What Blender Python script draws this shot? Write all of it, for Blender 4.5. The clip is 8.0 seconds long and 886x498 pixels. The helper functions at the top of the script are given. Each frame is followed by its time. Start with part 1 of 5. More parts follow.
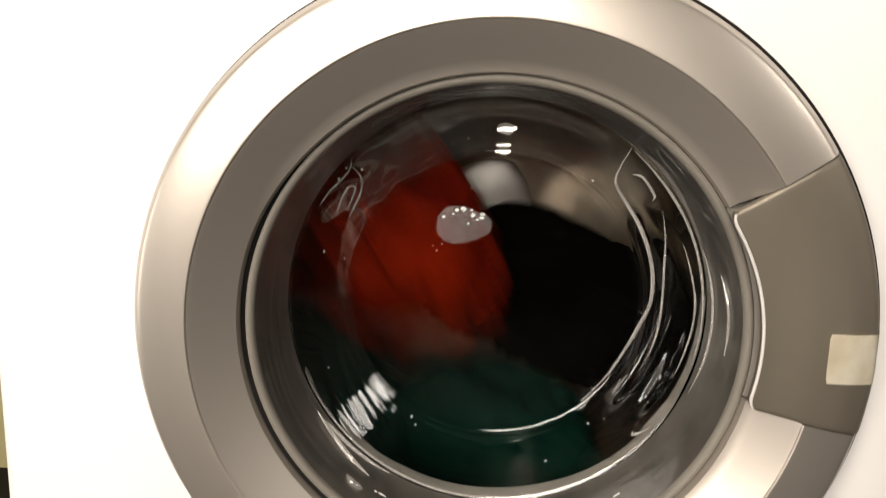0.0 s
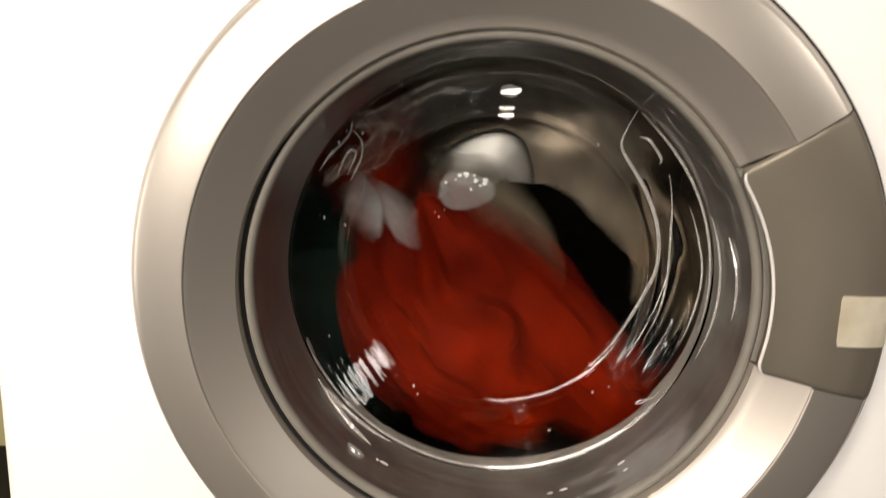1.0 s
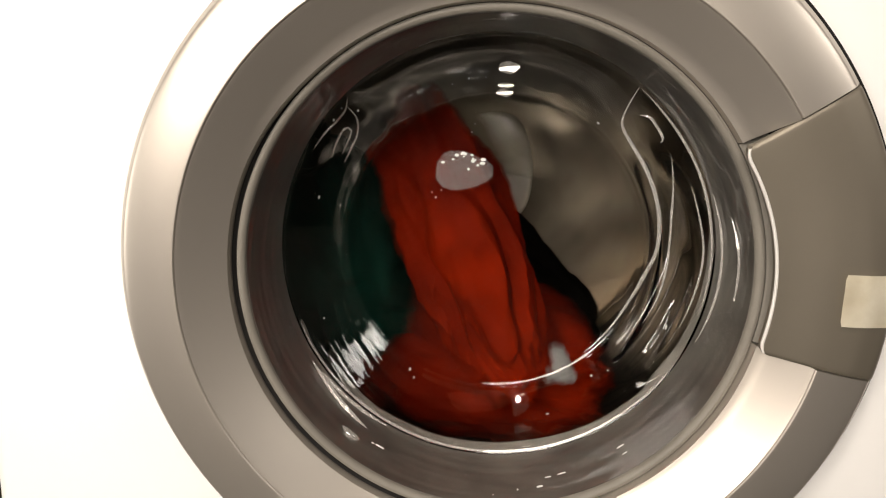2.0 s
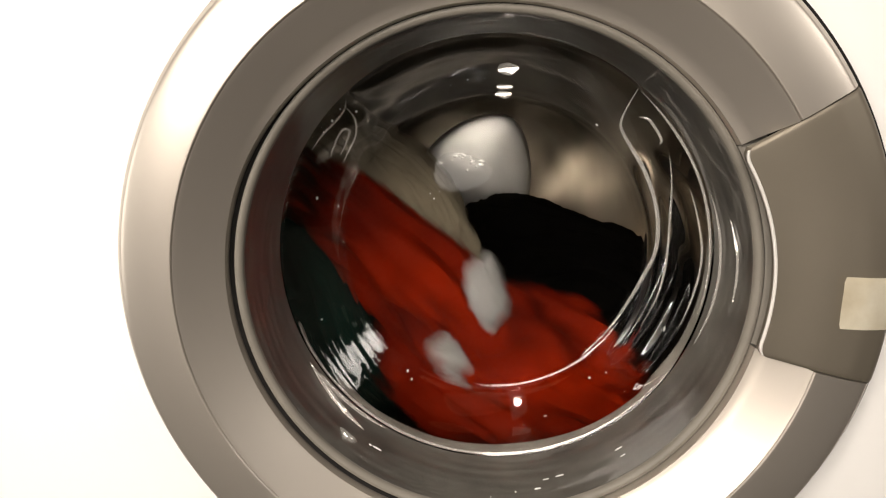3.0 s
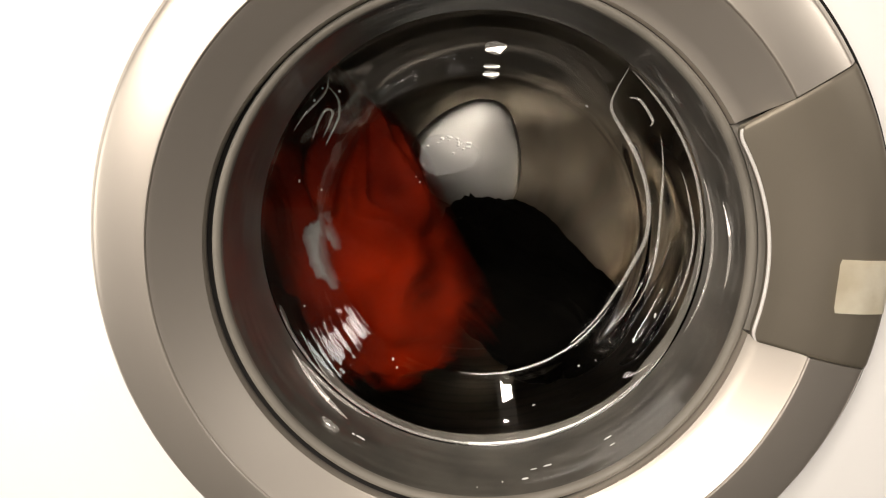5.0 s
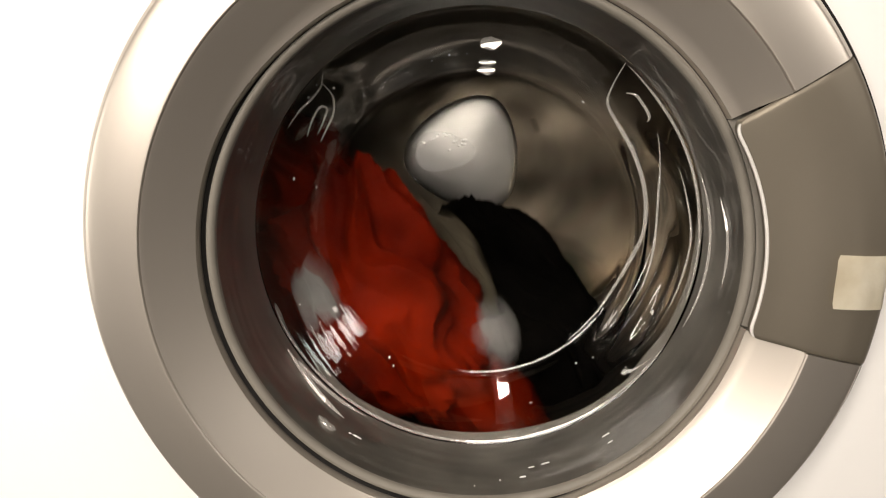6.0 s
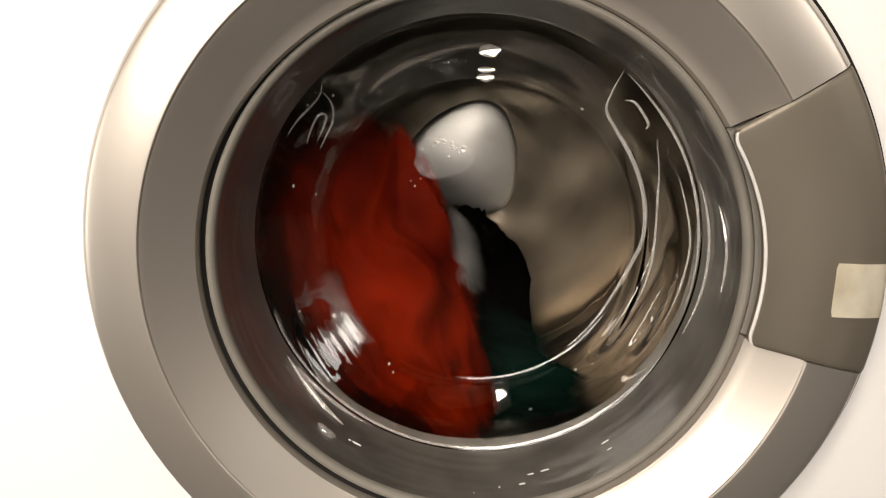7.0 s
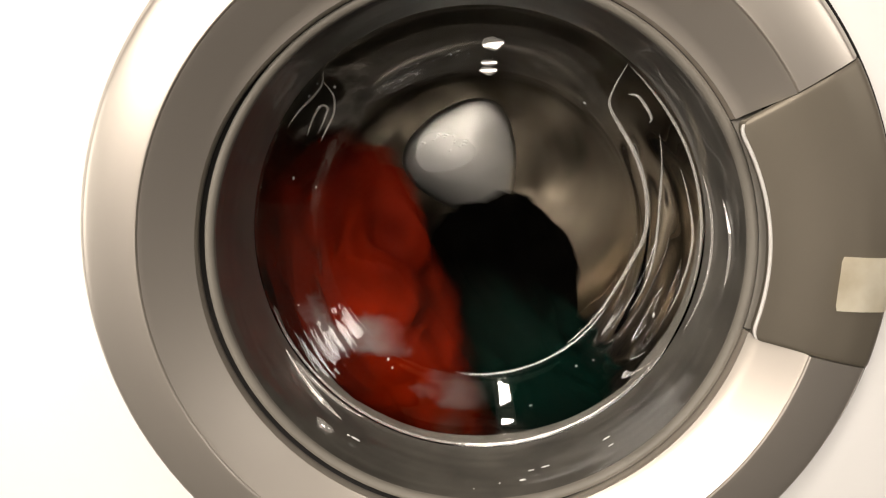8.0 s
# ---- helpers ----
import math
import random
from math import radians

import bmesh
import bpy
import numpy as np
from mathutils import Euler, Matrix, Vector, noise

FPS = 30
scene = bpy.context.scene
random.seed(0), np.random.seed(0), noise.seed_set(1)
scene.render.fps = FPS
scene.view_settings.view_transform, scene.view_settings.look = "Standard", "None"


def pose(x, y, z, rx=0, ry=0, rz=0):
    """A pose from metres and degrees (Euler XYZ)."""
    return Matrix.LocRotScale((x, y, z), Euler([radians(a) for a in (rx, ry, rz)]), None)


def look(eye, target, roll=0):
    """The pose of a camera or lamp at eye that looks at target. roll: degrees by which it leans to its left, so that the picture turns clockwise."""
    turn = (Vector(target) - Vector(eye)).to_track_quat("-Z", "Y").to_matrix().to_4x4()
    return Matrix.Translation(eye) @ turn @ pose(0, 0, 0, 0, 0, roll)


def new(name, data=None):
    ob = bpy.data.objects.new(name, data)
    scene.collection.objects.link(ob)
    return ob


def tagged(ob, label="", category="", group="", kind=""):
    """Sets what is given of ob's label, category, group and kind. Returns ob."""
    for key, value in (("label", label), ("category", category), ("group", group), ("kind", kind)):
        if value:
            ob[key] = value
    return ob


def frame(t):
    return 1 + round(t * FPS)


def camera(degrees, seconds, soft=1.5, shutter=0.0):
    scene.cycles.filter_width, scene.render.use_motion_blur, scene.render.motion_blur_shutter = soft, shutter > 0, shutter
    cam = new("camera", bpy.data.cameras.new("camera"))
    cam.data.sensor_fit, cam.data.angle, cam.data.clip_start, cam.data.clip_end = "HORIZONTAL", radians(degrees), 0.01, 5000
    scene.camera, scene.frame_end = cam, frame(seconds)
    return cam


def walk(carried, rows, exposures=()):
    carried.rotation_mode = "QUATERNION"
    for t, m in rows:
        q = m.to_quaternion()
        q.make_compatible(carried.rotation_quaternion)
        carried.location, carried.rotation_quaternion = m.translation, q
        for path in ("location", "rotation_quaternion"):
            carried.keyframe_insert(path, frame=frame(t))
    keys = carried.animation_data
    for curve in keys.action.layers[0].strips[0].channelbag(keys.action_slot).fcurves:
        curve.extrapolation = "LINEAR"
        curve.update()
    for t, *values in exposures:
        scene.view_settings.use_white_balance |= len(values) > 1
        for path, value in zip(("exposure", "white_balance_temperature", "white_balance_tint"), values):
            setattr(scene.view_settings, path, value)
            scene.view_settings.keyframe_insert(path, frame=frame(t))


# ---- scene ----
cam = camera(62.3, 8.0, soft=1.2, shutter=1.5)
walk(cam, [
    (0.0, pose(-0.0053, -0.3806, 0.1246, 79.30, -1.99, 3.94)),
    (0.5, pose(-0.0041, -0.3823, 0.1152, 79.45, -1.98, 4.07)),
    (1.0, pose(-0.0063, -0.3750, 0.1100, 78.22, -1.92, 3.98)),
    (1.5, pose(-0.0054, -0.3695, 0.1038, 77.48, -1.94, 3.96)),
    (3.0, pose(-0.0062, -0.3676, 0.1000, 77.83, -2.24, 3.69)),
    (3.5, pose(-0.0056, -0.3662, 0.0977, 77.64, -2.33, 3.84)),
    (4.0, pose(-0.0048, -0.3606, 0.0930, 77.37, -2.37, 3.47)),
    (4.5, pose(-0.0023, -0.3585, 0.0909, 77.63, -2.53, 3.32)),
    (6.0, pose(-0.0017, -0.3540, 0.0904, 77.30, -2.19, 2.86)),
    (6.5, pose(0.0008, -0.3537, 0.0925, 77.38, -2.01, 3.14)),
    (7.0, pose(-0.0002, -0.3537, 0.0941, 77.38, -2.10, 3.00)),
    (7.5, pose(-0.0006, -0.3542, 0.0914, 77.49, -2.10, 3.10)),
    (8.0, pose(-0.0044, -0.3520, 0.0860, 77.85, -2.60, 2.61)),
], exposures=[(0.0, 0.0, 6780, 12), (8.0, 0.0, 6780, 12)])

# ---- light: a broad bright window in front of the machine, a small ceiling lamp ----
world = bpy.data.worlds.new("world")
scene.world = world
world.use_nodes = True
world.node_tree.nodes["Background"].inputs[0].default_value = (0.9, 0.85, 0.8, 1)
world.node_tree.nodes["Background"].inputs[1].default_value = 0.01

WIN = (-1.28, 0.06, 0.21, 0.97)            # the window's x and z span in the south wall
WIN_Y = -1.40
window_data = bpy.data.lights.new("window_light", "AREA")
window_data.shape, window_data.size, window_data.size_y = "RECTANGLE", WIN[1] - WIN[0] - 0.1, WIN[3] - WIN[2] - 0.1
window_data.energy, window_data.color = 35, (1.0, 0.922, 0.835)
window_light = new("window_light", window_data)
window_light.matrix_world = look(((WIN[0] + WIN[1]) / 2, WIN_Y + 0.01, (WIN[2] + WIN[3]) / 2), ((WIN[0] + WIN[1]) / 2, 0, (WIN[2] + WIN[3]) / 2))

LAMP = (-0.45, -1.27, 1.80)
lamp_data = bpy.data.lights.new("ceiling_bulb", "AREA")
lamp_data.shape, lamp_data.size, lamp_data.size_y = "RECTANGLE", 0.15, 0.06
lamp_data.energy, lamp_data.color = 6, (1.0, 0.93, 0.84)
lamp = new("ceiling_bulb", lamp_data)
lamp.matrix_world = pose(LAMP[0], LAMP[1], LAMP[2] - 0.075)

# added strip out of view, for the bright arcs on the glass
STRIP = (-1.66, -0.62, -0.02)
strip_data = bpy.data.lights.new("glint_strip_light", "AREA")
strip_data.shape, strip_data.size, strip_data.size_y = "RECTANGLE", 0.07, 0.80
strip_data.energy, strip_data.color = 5.5, (1.0, 0.96, 0.9)
strip = new("glint_strip_light", strip_data)
strip.matrix_world = look(STRIP, (0.1, 0.05, -0.02))

# added second ceiling source out of view, for one more glint in the glass
SPOT = (-0.21, -1.03, 1.83)
spot_data = bpy.data.lights.new("glint_spot_light", "AREA")
spot_data.shape, spot_data.size, spot_data.size_y = "RECTANGLE", 0.10, 0.05
spot_data.energy, spot_data.color = 4.5, (1.0, 0.94, 0.86)
spot = new("glint_spot_light", spot_data)
spot.matrix_world = pose(SPOT[0], SPOT[1], SPOT[2])

# added fill out of view, brightens the lower left of ring and glass
FILL = (1.06, -0.72, 0.58)
fill_data = bpy.data.lights.new("fill_light", "AREA")
fill_data.shape, fill_data.size = "DISK", 0.30
fill_data.energy, fill_data.color = 2.4, (1.0, 0.96, 0.92)
fill = new("fill_light", fill_data)
fill.matrix_world = look((FILL[0] - 0.03, FILL[1], FILL[2]), (0, 0, 0))


# ---- materials ----
def material(name):
    m = bpy.data.materials.new(name)
    m.use_nodes = True
    return m, m.node_tree.nodes, m.node_tree.links, m.node_tree.nodes["Principled BSDF"]


def mottled(name, dark, light, scale=8.0, rough=(0.4, 0.6), metal=0.0, bump=0.05, fine=400.0, detail=5.0, stretch=(1, 1, 1), **more):
    """A surface with colour drift at a large scale, fine grain in roughness and relief."""
    m, nodes, links, bsdf = material(name)
    coord, mapping = nodes.new("ShaderNodeTexCoord"), nodes.new("ShaderNodeMapping")
    mapping.inputs["Scale"].default_value = stretch
    links.new(coord.outputs["Object"], mapping.inputs["Vector"])
    big, small = nodes.new("ShaderNodeTexNoise"), nodes.new("ShaderNodeTexNoise")
    big.inputs["Scale"].default_value, big.inputs["Detail"].default_value = scale, detail
    small.inputs["Scale"].default_value, small.inputs["Detail"].default_value = fine, 3
    links.new(mapping.outputs["Vector"], big.inputs["Vector"])
    links.new(mapping.outputs["Vector"], small.inputs["Vector"])
    ramp = nodes.new("ShaderNodeValToRGB")
    ramp.color_ramp.elements[0].position, ramp.color_ramp.elements[1].position = 0.3, 0.7
    ramp.color_ramp.elements[0].color, ramp.color_ramp.elements[1].color = (*dark, 1), (*light, 1)
    links.new(big.outputs["Fac"], ramp.inputs["Fac"])
    links.new(ramp.outputs["Color"], bsdf.inputs["Base Color"])
    span = nodes.new("ShaderNodeMapRange")
    span.inputs["To Min"].default_value, span.inputs["To Max"].default_value = rough
    links.new(small.outputs["Fac"], span.inputs["Value"])
    links.new(span.outputs["Result"], bsdf.inputs["Roughness"])
    relief = nodes.new("ShaderNodeBump")
    relief.inputs["Strength"].default_value, relief.inputs["Distance"].default_value = bump, 0.001
    links.new(small.outputs["Fac"], relief.inputs["Height"])
    links.new(relief.outputs["Normal"], bsdf.inputs["Normal"])
    bsdf.inputs["Metallic"].default_value = metal
    for key, value in more.items():
        bsdf.inputs[key.replace("_", " ")].default_value = value
    return m


def cloth_material(name, dark, light, weave=900.0, gloss=0.02):
    m = mottled(name, dark, light, scale=14.0, rough=(0.42, 0.7), bump=0.5, fine=weave)
    bsdf = m.node_tree.nodes["Principled BSDF"]
    bsdf.inputs["Sheen Weight"].default_value = 0.0
    bsdf.inputs["Specular IOR Level"].default_value = gloss
    return m


ENAMEL = mottled("white_enamel", (0.78, 0.77, 0.75), (0.83, 0.82, 0.80), scale=3, rough=(0.28, 0.36), bump=0.03, fine=260)
SILVER = mottled("silver_paint", (0.510, 0.468, 0.414), (0.560, 0.516, 0.458), scale=5, rough=(0.34, 0.40), metal=0.80, bump=0.015, fine=1500)
SILVER_HANDLE = mottled("silver_handle_paint", (0.175, 0.154, 0.120), (0.21, 0.185, 0.146), scale=9, rough=(0.42, 0.52), metal=0.6, bump=0.02, fine=1500)
# whitish paint in place of the shine on the grip's chrome edge
EDGE_SHINE = mottled("bright_trim", (0.76, 0.74, 0.70), (0.84, 0.82, 0.78), scale=20, rough=(0.2, 0.3), metal=0.2, bump=0.02)
BLACK = mottled("black_plastic", (0.006, 0.0055, 0.005), (0.013, 0.012, 0.011), scale=20, rough=(0.6, 0.8), Specular_IOR_Level=0.12)
TRIM = mottled("warm_grey_plastic", (0.15, 0.138, 0.116), (0.19, 0.175, 0.148), scale=25, rough=(0.5, 0.65), bump=0.03)
BOWL_WALL = mottled("glazed_grey_wall", (0.040, 0.037, 0.031), (0.092, 0.085, 0.071), scale=30, rough=(0.35, 0.5), bump=0.08, fine=120, Coat_Weight=1.0, Coat_Roughness=0.035)
RUBBER = mottled("grey_rubber", (0.15, 0.142, 0.126), (0.22, 0.208, 0.186), scale=18, rough=(0.3, 0.5), bump=0.12, fine=180)
# blotches in the colour imitate broken reflections and dark parts of the drum
STEEL = mottled("blotched_drum_steel", (0.075, 0.063, 0.047), (0.37, 0.312, 0.242), scale=14, rough=(0.24, 0.38), metal=1.0, bump=0.8, fine=22)
LIFTER = mottled("lifter_steel", (0.58, 0.54, 0.47), (0.80, 0.75, 0.66), scale=40, rough=(0.12, 0.24), metal=1.0, bump=0.5, fine=160)
HUB = mottled("satin_cap", (0.68, 0.665, 0.64), (0.84, 0.825, 0.80), scale=30, rough=(0.30, 0.38), metal=1.0, bump=0.05, fine=300)
HOLE = mottled("drum_hole", (0.004, 0.004, 0.004), (0.01, 0.01, 0.01), scale=30)
STICKER = mottled("aged_sticker", (0.66, 0.60, 0.46), (0.80, 0.76, 0.64), scale=60, rough=(0.5, 0.7), bump=0.1, fine=700)
FOAM = mottled("soap_foam", (0.24, 0.24, 0.245), (0.36, 0.36, 0.365), scale=120, rough=(0.3, 0.5), bump=0.4, fine=900, Alpha=0.22)
SOAP = mottled("dried_soap", (0.62, 0.62, 0.60), (0.8, 0.8, 0.78), scale=300, rough=(0.15, 0.35), Alpha=0.8)
RED = cloth_material("wet_red_cotton", (0.032, 0.0012, 0.0002), (0.150, 0.0072, 0.0003))
GREEN = cloth_material("wet_green_cotton", (0.0004, 0.0045, 0.0032), (0.0010, 0.0125, 0.0088))
BEIGE = cloth_material("wet_beige_linen", (0.075, 0.063, 0.044), (0.15, 0.128, 0.092))
WHITE = cloth_material("wet_white_cotton", (0.14, 0.137, 0.135), (0.24, 0.236, 0.233))
DARK = cloth_material("wet_black_cotton", (0.0004, 0.0004, 0.0004), (0.0014, 0.0013, 0.0012), gloss=0.0)
PLASTER = mottled("wall_plaster", (0.022, 0.016, 0.010), (0.034, 0.025, 0.016), scale=2, rough=(0.7, 0.9), bump=0.2, fine=90)
TAUPE = mottled("taupe_wall_plaster", (0.050, 0.044, 0.036), (0.070, 0.062, 0.050), scale=2, rough=(0.7, 0.9), bump=0.2, fine=90)
OLIVE = mottled("olive_wall_paint", (0.26, 0.23, 0.10), (0.36, 0.32, 0.16), scale=4, rough=(0.6, 0.8), bump=0.2, fine=90)
CEILING = mottled("ceiling_paint", (0.56, 0.53, 0.48), (0.64, 0.605, 0.55), scale=2, rough=(0.8, 0.9), bump=0.1, fine=90)
FLOOR = mottled("brown_floor", (0.014, 0.012, 0.008), (0.024, 0.020, 0.014), scale=6, rough=(0.8, 0.95), bump=0.1, fine=120, Specular_IOR_Level=0.1)

GLASS, _nodes, _links, _bsdf = material("door_glass")
_bsdf.inputs["Base Color"].default_value = (0.86, 0.865, 0.85, 1)
_bsdf.inputs["Roughness"].default_value = 0.0
_bsdf.inputs["IOR"].default_value = 1.48
_bsdf.inputs["Transmission Weight"].default_value = 1.0
# partly opaque white, so that beads and lenses read as highlights
GLINT_GLASS, _nodes, _links, _bsdf = material("glint_bead_glass")
_bsdf.inputs["Base Color"].default_value = (0.90, 0.88, 0.84, 1)
_bsdf.inputs["Roughness"].default_value = 0.05
_bsdf.inputs["IOR"].default_value = 1.9
_bsdf.inputs["Transmission Weight"].default_value = 0.84
_bsdf.inputs["Coat Weight"].default_value = 0.6
PANE, _nodes, _links, _bsdf = material("frosted_pane")
_bsdf.inputs["Base Color"].default_value = (0.8, 0.8, 0.8, 1)
_bsdf.inputs["Emission Color"].default_value = (1.0, 0.955, 0.895, 1)
_bsdf.inputs["Emission Strength"].default_value = 4.0

DIFFUSER, _nodes, _links, _bsdf = material("lamp_diffuser")
_bsdf.inputs["Emission Color"].default_value = (1.0, 0.88, 0.74, 1)
_bsdf.inputs["Base Color"].default_value = (0.3, 0.28, 0.25, 1)
_bsdf.inputs["Emission Strength"].default_value = 0.3


# ---- mesh helpers ----
def part(name, bm, mat, parent=None, label="", smooth=True, bevel=0.0):
    me = bpy.data.meshes.new(name)
    bmesh.ops.recalc_face_normals(bm, faces=bm.faces)
    bm.to_mesh(me)
    bm.free()
    me.materials.append(mat)
    if smooth:
        me.shade_smooth()
        me.set_sharp_from_angle(angle=radians(32))
    ob = new(name, me)
    if parent is not None:
        ob.parent = parent
        ob.matrix_parent_inverse = parent.matrix_world.inverted()
    if label:
        ob["label"] = label
    if bevel:
        mod = ob.modifiers.new("bevel", "BEVEL")
        mod.width, mod.segments, mod.limit_method = bevel, 3, "ANGLE"
    return ob


def lathe(profile, a0=0.0, a1=360.0, n=160, closed=True, shift=None):
    """Turns (radius, y) about the y axis from a0 to a1 degrees. closed: the profile is a loop. shift(angle, r, y) may move points."""
    bm = bmesh.new()
    full = abs(a1 - a0) >= 359.9
    rings = []
    for i in range(n if full else n + 1):
        a = radians(a0 + (a1 - a0) * i / n)
        row = []
        for r, y in profile:
            if shift:
                r, y = shift(math.degrees(a), r, y)
            row.append(bm.verts.new((r * math.cos(a), y, r * math.sin(a))))
        rings.append(row)
    m = len(profile)
    for i in range(len(rings) if full else len(rings) - 1):
        p, q = rings[i], rings[(i + 1) % len(rings)]
        for j in range(m if closed else m - 1):
            k = (j + 1) % m
            bm.faces.new((p[j], p[k], q[k], q[j]))
    if closed and not full:
        bm.faces.new(rings[0])
        bm.faces.new(rings[-1][::-1])
    bmesh.ops.remove_doubles(bm, verts=bm.verts, dist=1e-6)
    return bm


def box(x0, x1, y0, y1, z0, z1, bm=None):
    bm = bm or bmesh.new()
    made = bmesh.ops.create_cube(bm, size=1)["verts"]
    for v in made:
        v.co = Vector(((x0 + x1) / 2 + v.co.x * (x1 - x0), (y0 + y1) / 2 + v.co.y * (y1 - y0), (z0 + z1) / 2 + v.co.z * (z1 - z0)))
    return bm


def smoothstep(a, b, v):
    u = min(1, max(0, (v - a) / (b - a)))  # b may lie below a
    return u * u * (3 - 2 * u)


def curve_points(points, steps=6):
    """A smooth run through (r, y) points."""
    out = []
    for i in range(len(points) - 1):
        p0, p1, p2, p3 = (points[max(0, min(len(points) - 1, i + k))] for k in (-1, 0, 1, 2))
        for s in range(steps):
            t = s / steps
            out.append(tuple(0.5 * (2 * b + (c - a) * t + (2 * a - 5 * b + 4 * c - d) * t * t + (3 * b - a - 3 * c + d) * t ** 3)
                             for a, b, c, d in zip(p0, p1, p2, p3)))
    return out + [points[-1]]


# ---- the room ----
FLOOR_Z, TOP_Z = -0.42, 1.9
X0, X1, Y0, Y1 = -1.7, 1.22, WIN_Y - 0.02, 0.585
tagged(part("floor", box(X0, X1, Y0, Y1, FLOOR_Z - 0.1, FLOOR_Z), FLOOR, smooth=False), "dark brown stone floor of a small utility room", "floor", kind="structure")
tagged(part("ceiling", box(X0, X1, Y0, Y1, TOP_Z, TOP_Z + 0.1), CEILING, smooth=False), "plain off-white painted ceiling above the machine", "ceiling", kind="structure")
tagged(part("wall_north", box(X0, X1, Y1, Y1 + 0.1, FLOOR_Z, TOP_Z), OLIVE, smooth=False), "olive painted wall behind the washing machine", "wall", kind="structure")
south = box(X0, WIN[0], Y0 - 0.1, Y0, FLOOR_Z, TOP_Z)
box(WIN[1], X1, Y0 - 0.1, Y0, FLOOR_Z, TOP_Z, south)
box(WIN[0], WIN[1], Y0 - 0.1, Y0, FLOOR_Z, WIN[2], south)
box(WIN[0], WIN[1], Y0 - 0.1, Y0, WIN[3], TOP_Z, south)
tagged(part("wall_south", south, PLASTER, smooth=False), "dark brown painted wall with a wide window", "wall", kind="structure")
window_1 = tagged(part("window_1", box(WIN[0], WIN[1], Y0 - 0.07, Y0 - 0.06, WIN[2], WIN[3]), PANE, smooth=False), "wide bright frosted window", "window", kind="structure")
part("window_sill", box(WIN[0], WIN[1], Y0 - 0.058, Y0 + 0.03, WIN[2] + 0.001, WIN[2] + 0.02), ENAMEL, window_1, smooth=False)
tagged(part("wall_west", box(X0 - 0.1, X0, Y0, Y1, FLOOR_Z, TOP_Z), PLASTER, smooth=False), "plain dark brown painted wall", "wall", kind="structure")
tagged(part("wall_east", box(X1, X1 + 0.1, Y0, Y1, FLOOR_Z, TOP_Z), TAUPE, smooth=False), "plain dark taupe painted wall", "wall", kind="structure")

ceiling_light = tagged(new("ceiling_light"), "rectangular white ceiling lamp with a bright diffuser", "lamp")
ceiling_light.location = (LAMP[0], LAMP[1], TOP_Z)
bpy.context.view_layer.update()
part("housing", box(LAMP[0] - 0.13, LAMP[0] + 0.13, LAMP[1] - 0.11, LAMP[1] + 0.11, LAMP[2] - 0.03, TOP_Z - 0.002), ENAMEL, ceiling_light, bevel=0.006)
part("diffuser", box(LAMP[0] - 0.11, LAMP[0] + 0.11, LAMP[1] - 0.09, LAMP[1] + 0.09, LAMP[2] - 0.06, LAMP[2] - 0.031), DIFFUSER, ceiling_light, "glowing warm white diffuser", bevel=0.004)


# housing of the added spot
glint_spot = tagged(new("glint_spot"), "small square white spotlight added on the ceiling for a glint in the glass", "lamp")
glint_spot.location = (SPOT[0], SPOT[1], TOP_Z)
bpy.context.view_layer.update()
part("housing", box(SPOT[0] - 0.055, SPOT[0] + 0.055, SPOT[1] - 0.045, SPOT[1] + 0.045, SPOT[2] + 0.004, TOP_Z - 0.002), ENAMEL, glint_spot, bevel=0.005)

# housing of the added strip
glint_strip = tagged(new("glint_strip"), "narrow upright white light strip added on the wall for glints in the glass", "lamp")
glint_strip.location = (X0, STRIP[1], STRIP[2] - 0.42)
bpy.context.view_layer.update()
part("housing", box(X0 + 0.001, X0 + 0.020, STRIP[1] - 0.05, STRIP[1] + 0.05, STRIP[2] - 0.42, STRIP[2] + 0.42), ENAMEL, glint_strip, bevel=0.005)

# body of the added fill lamp
fill_lamp = tagged(new("fill_lamp"), "small round white fill lamp added on the wall, switched on", "lamp")
fill_lamp.location = (X1, FILL[1], FILL[2])
bpy.context.view_layer.update()
turn = look(FILL, (0, 0, 0))
plate = bmesh.new()
bmesh.ops.create_cone(plate, cap_ends=True, segments=40, radius1=0.06, radius2=0.055, depth=0.02, matrix=Matrix.Translation((X1 - 0.011, FILL[1], FILL[2])) @ pose(0, 0, 0, 0, -90, 0))
part("base_plate", plate, ENAMEL, fill_lamp)
shade_bm = bmesh.new()
bmesh.ops.create_cone(shade_bm, cap_ends=True, segments=40, radius1=0.17, radius2=0.09, depth=0.04, matrix=turn @ Matrix.Translation((0, 0, 0.01)))
part("shade", shade_bm, ENAMEL, fill_lamp, "white metal shade")


# ---- the washing machine ----
washer = tagged(new("washing_machine"), "white front-loading washing machine, running, with a silver round door", "washing machine")
washer.location = (0, 0.3, FLOOR_Z)
bpy.context.view_layer.update()

HANDLE_LOW, HANDLE_HIGH = -11.4, 32.7       # degrees, the handle's sector of the door ring
BODY_Y = 0.027                              # the front sheet of the body


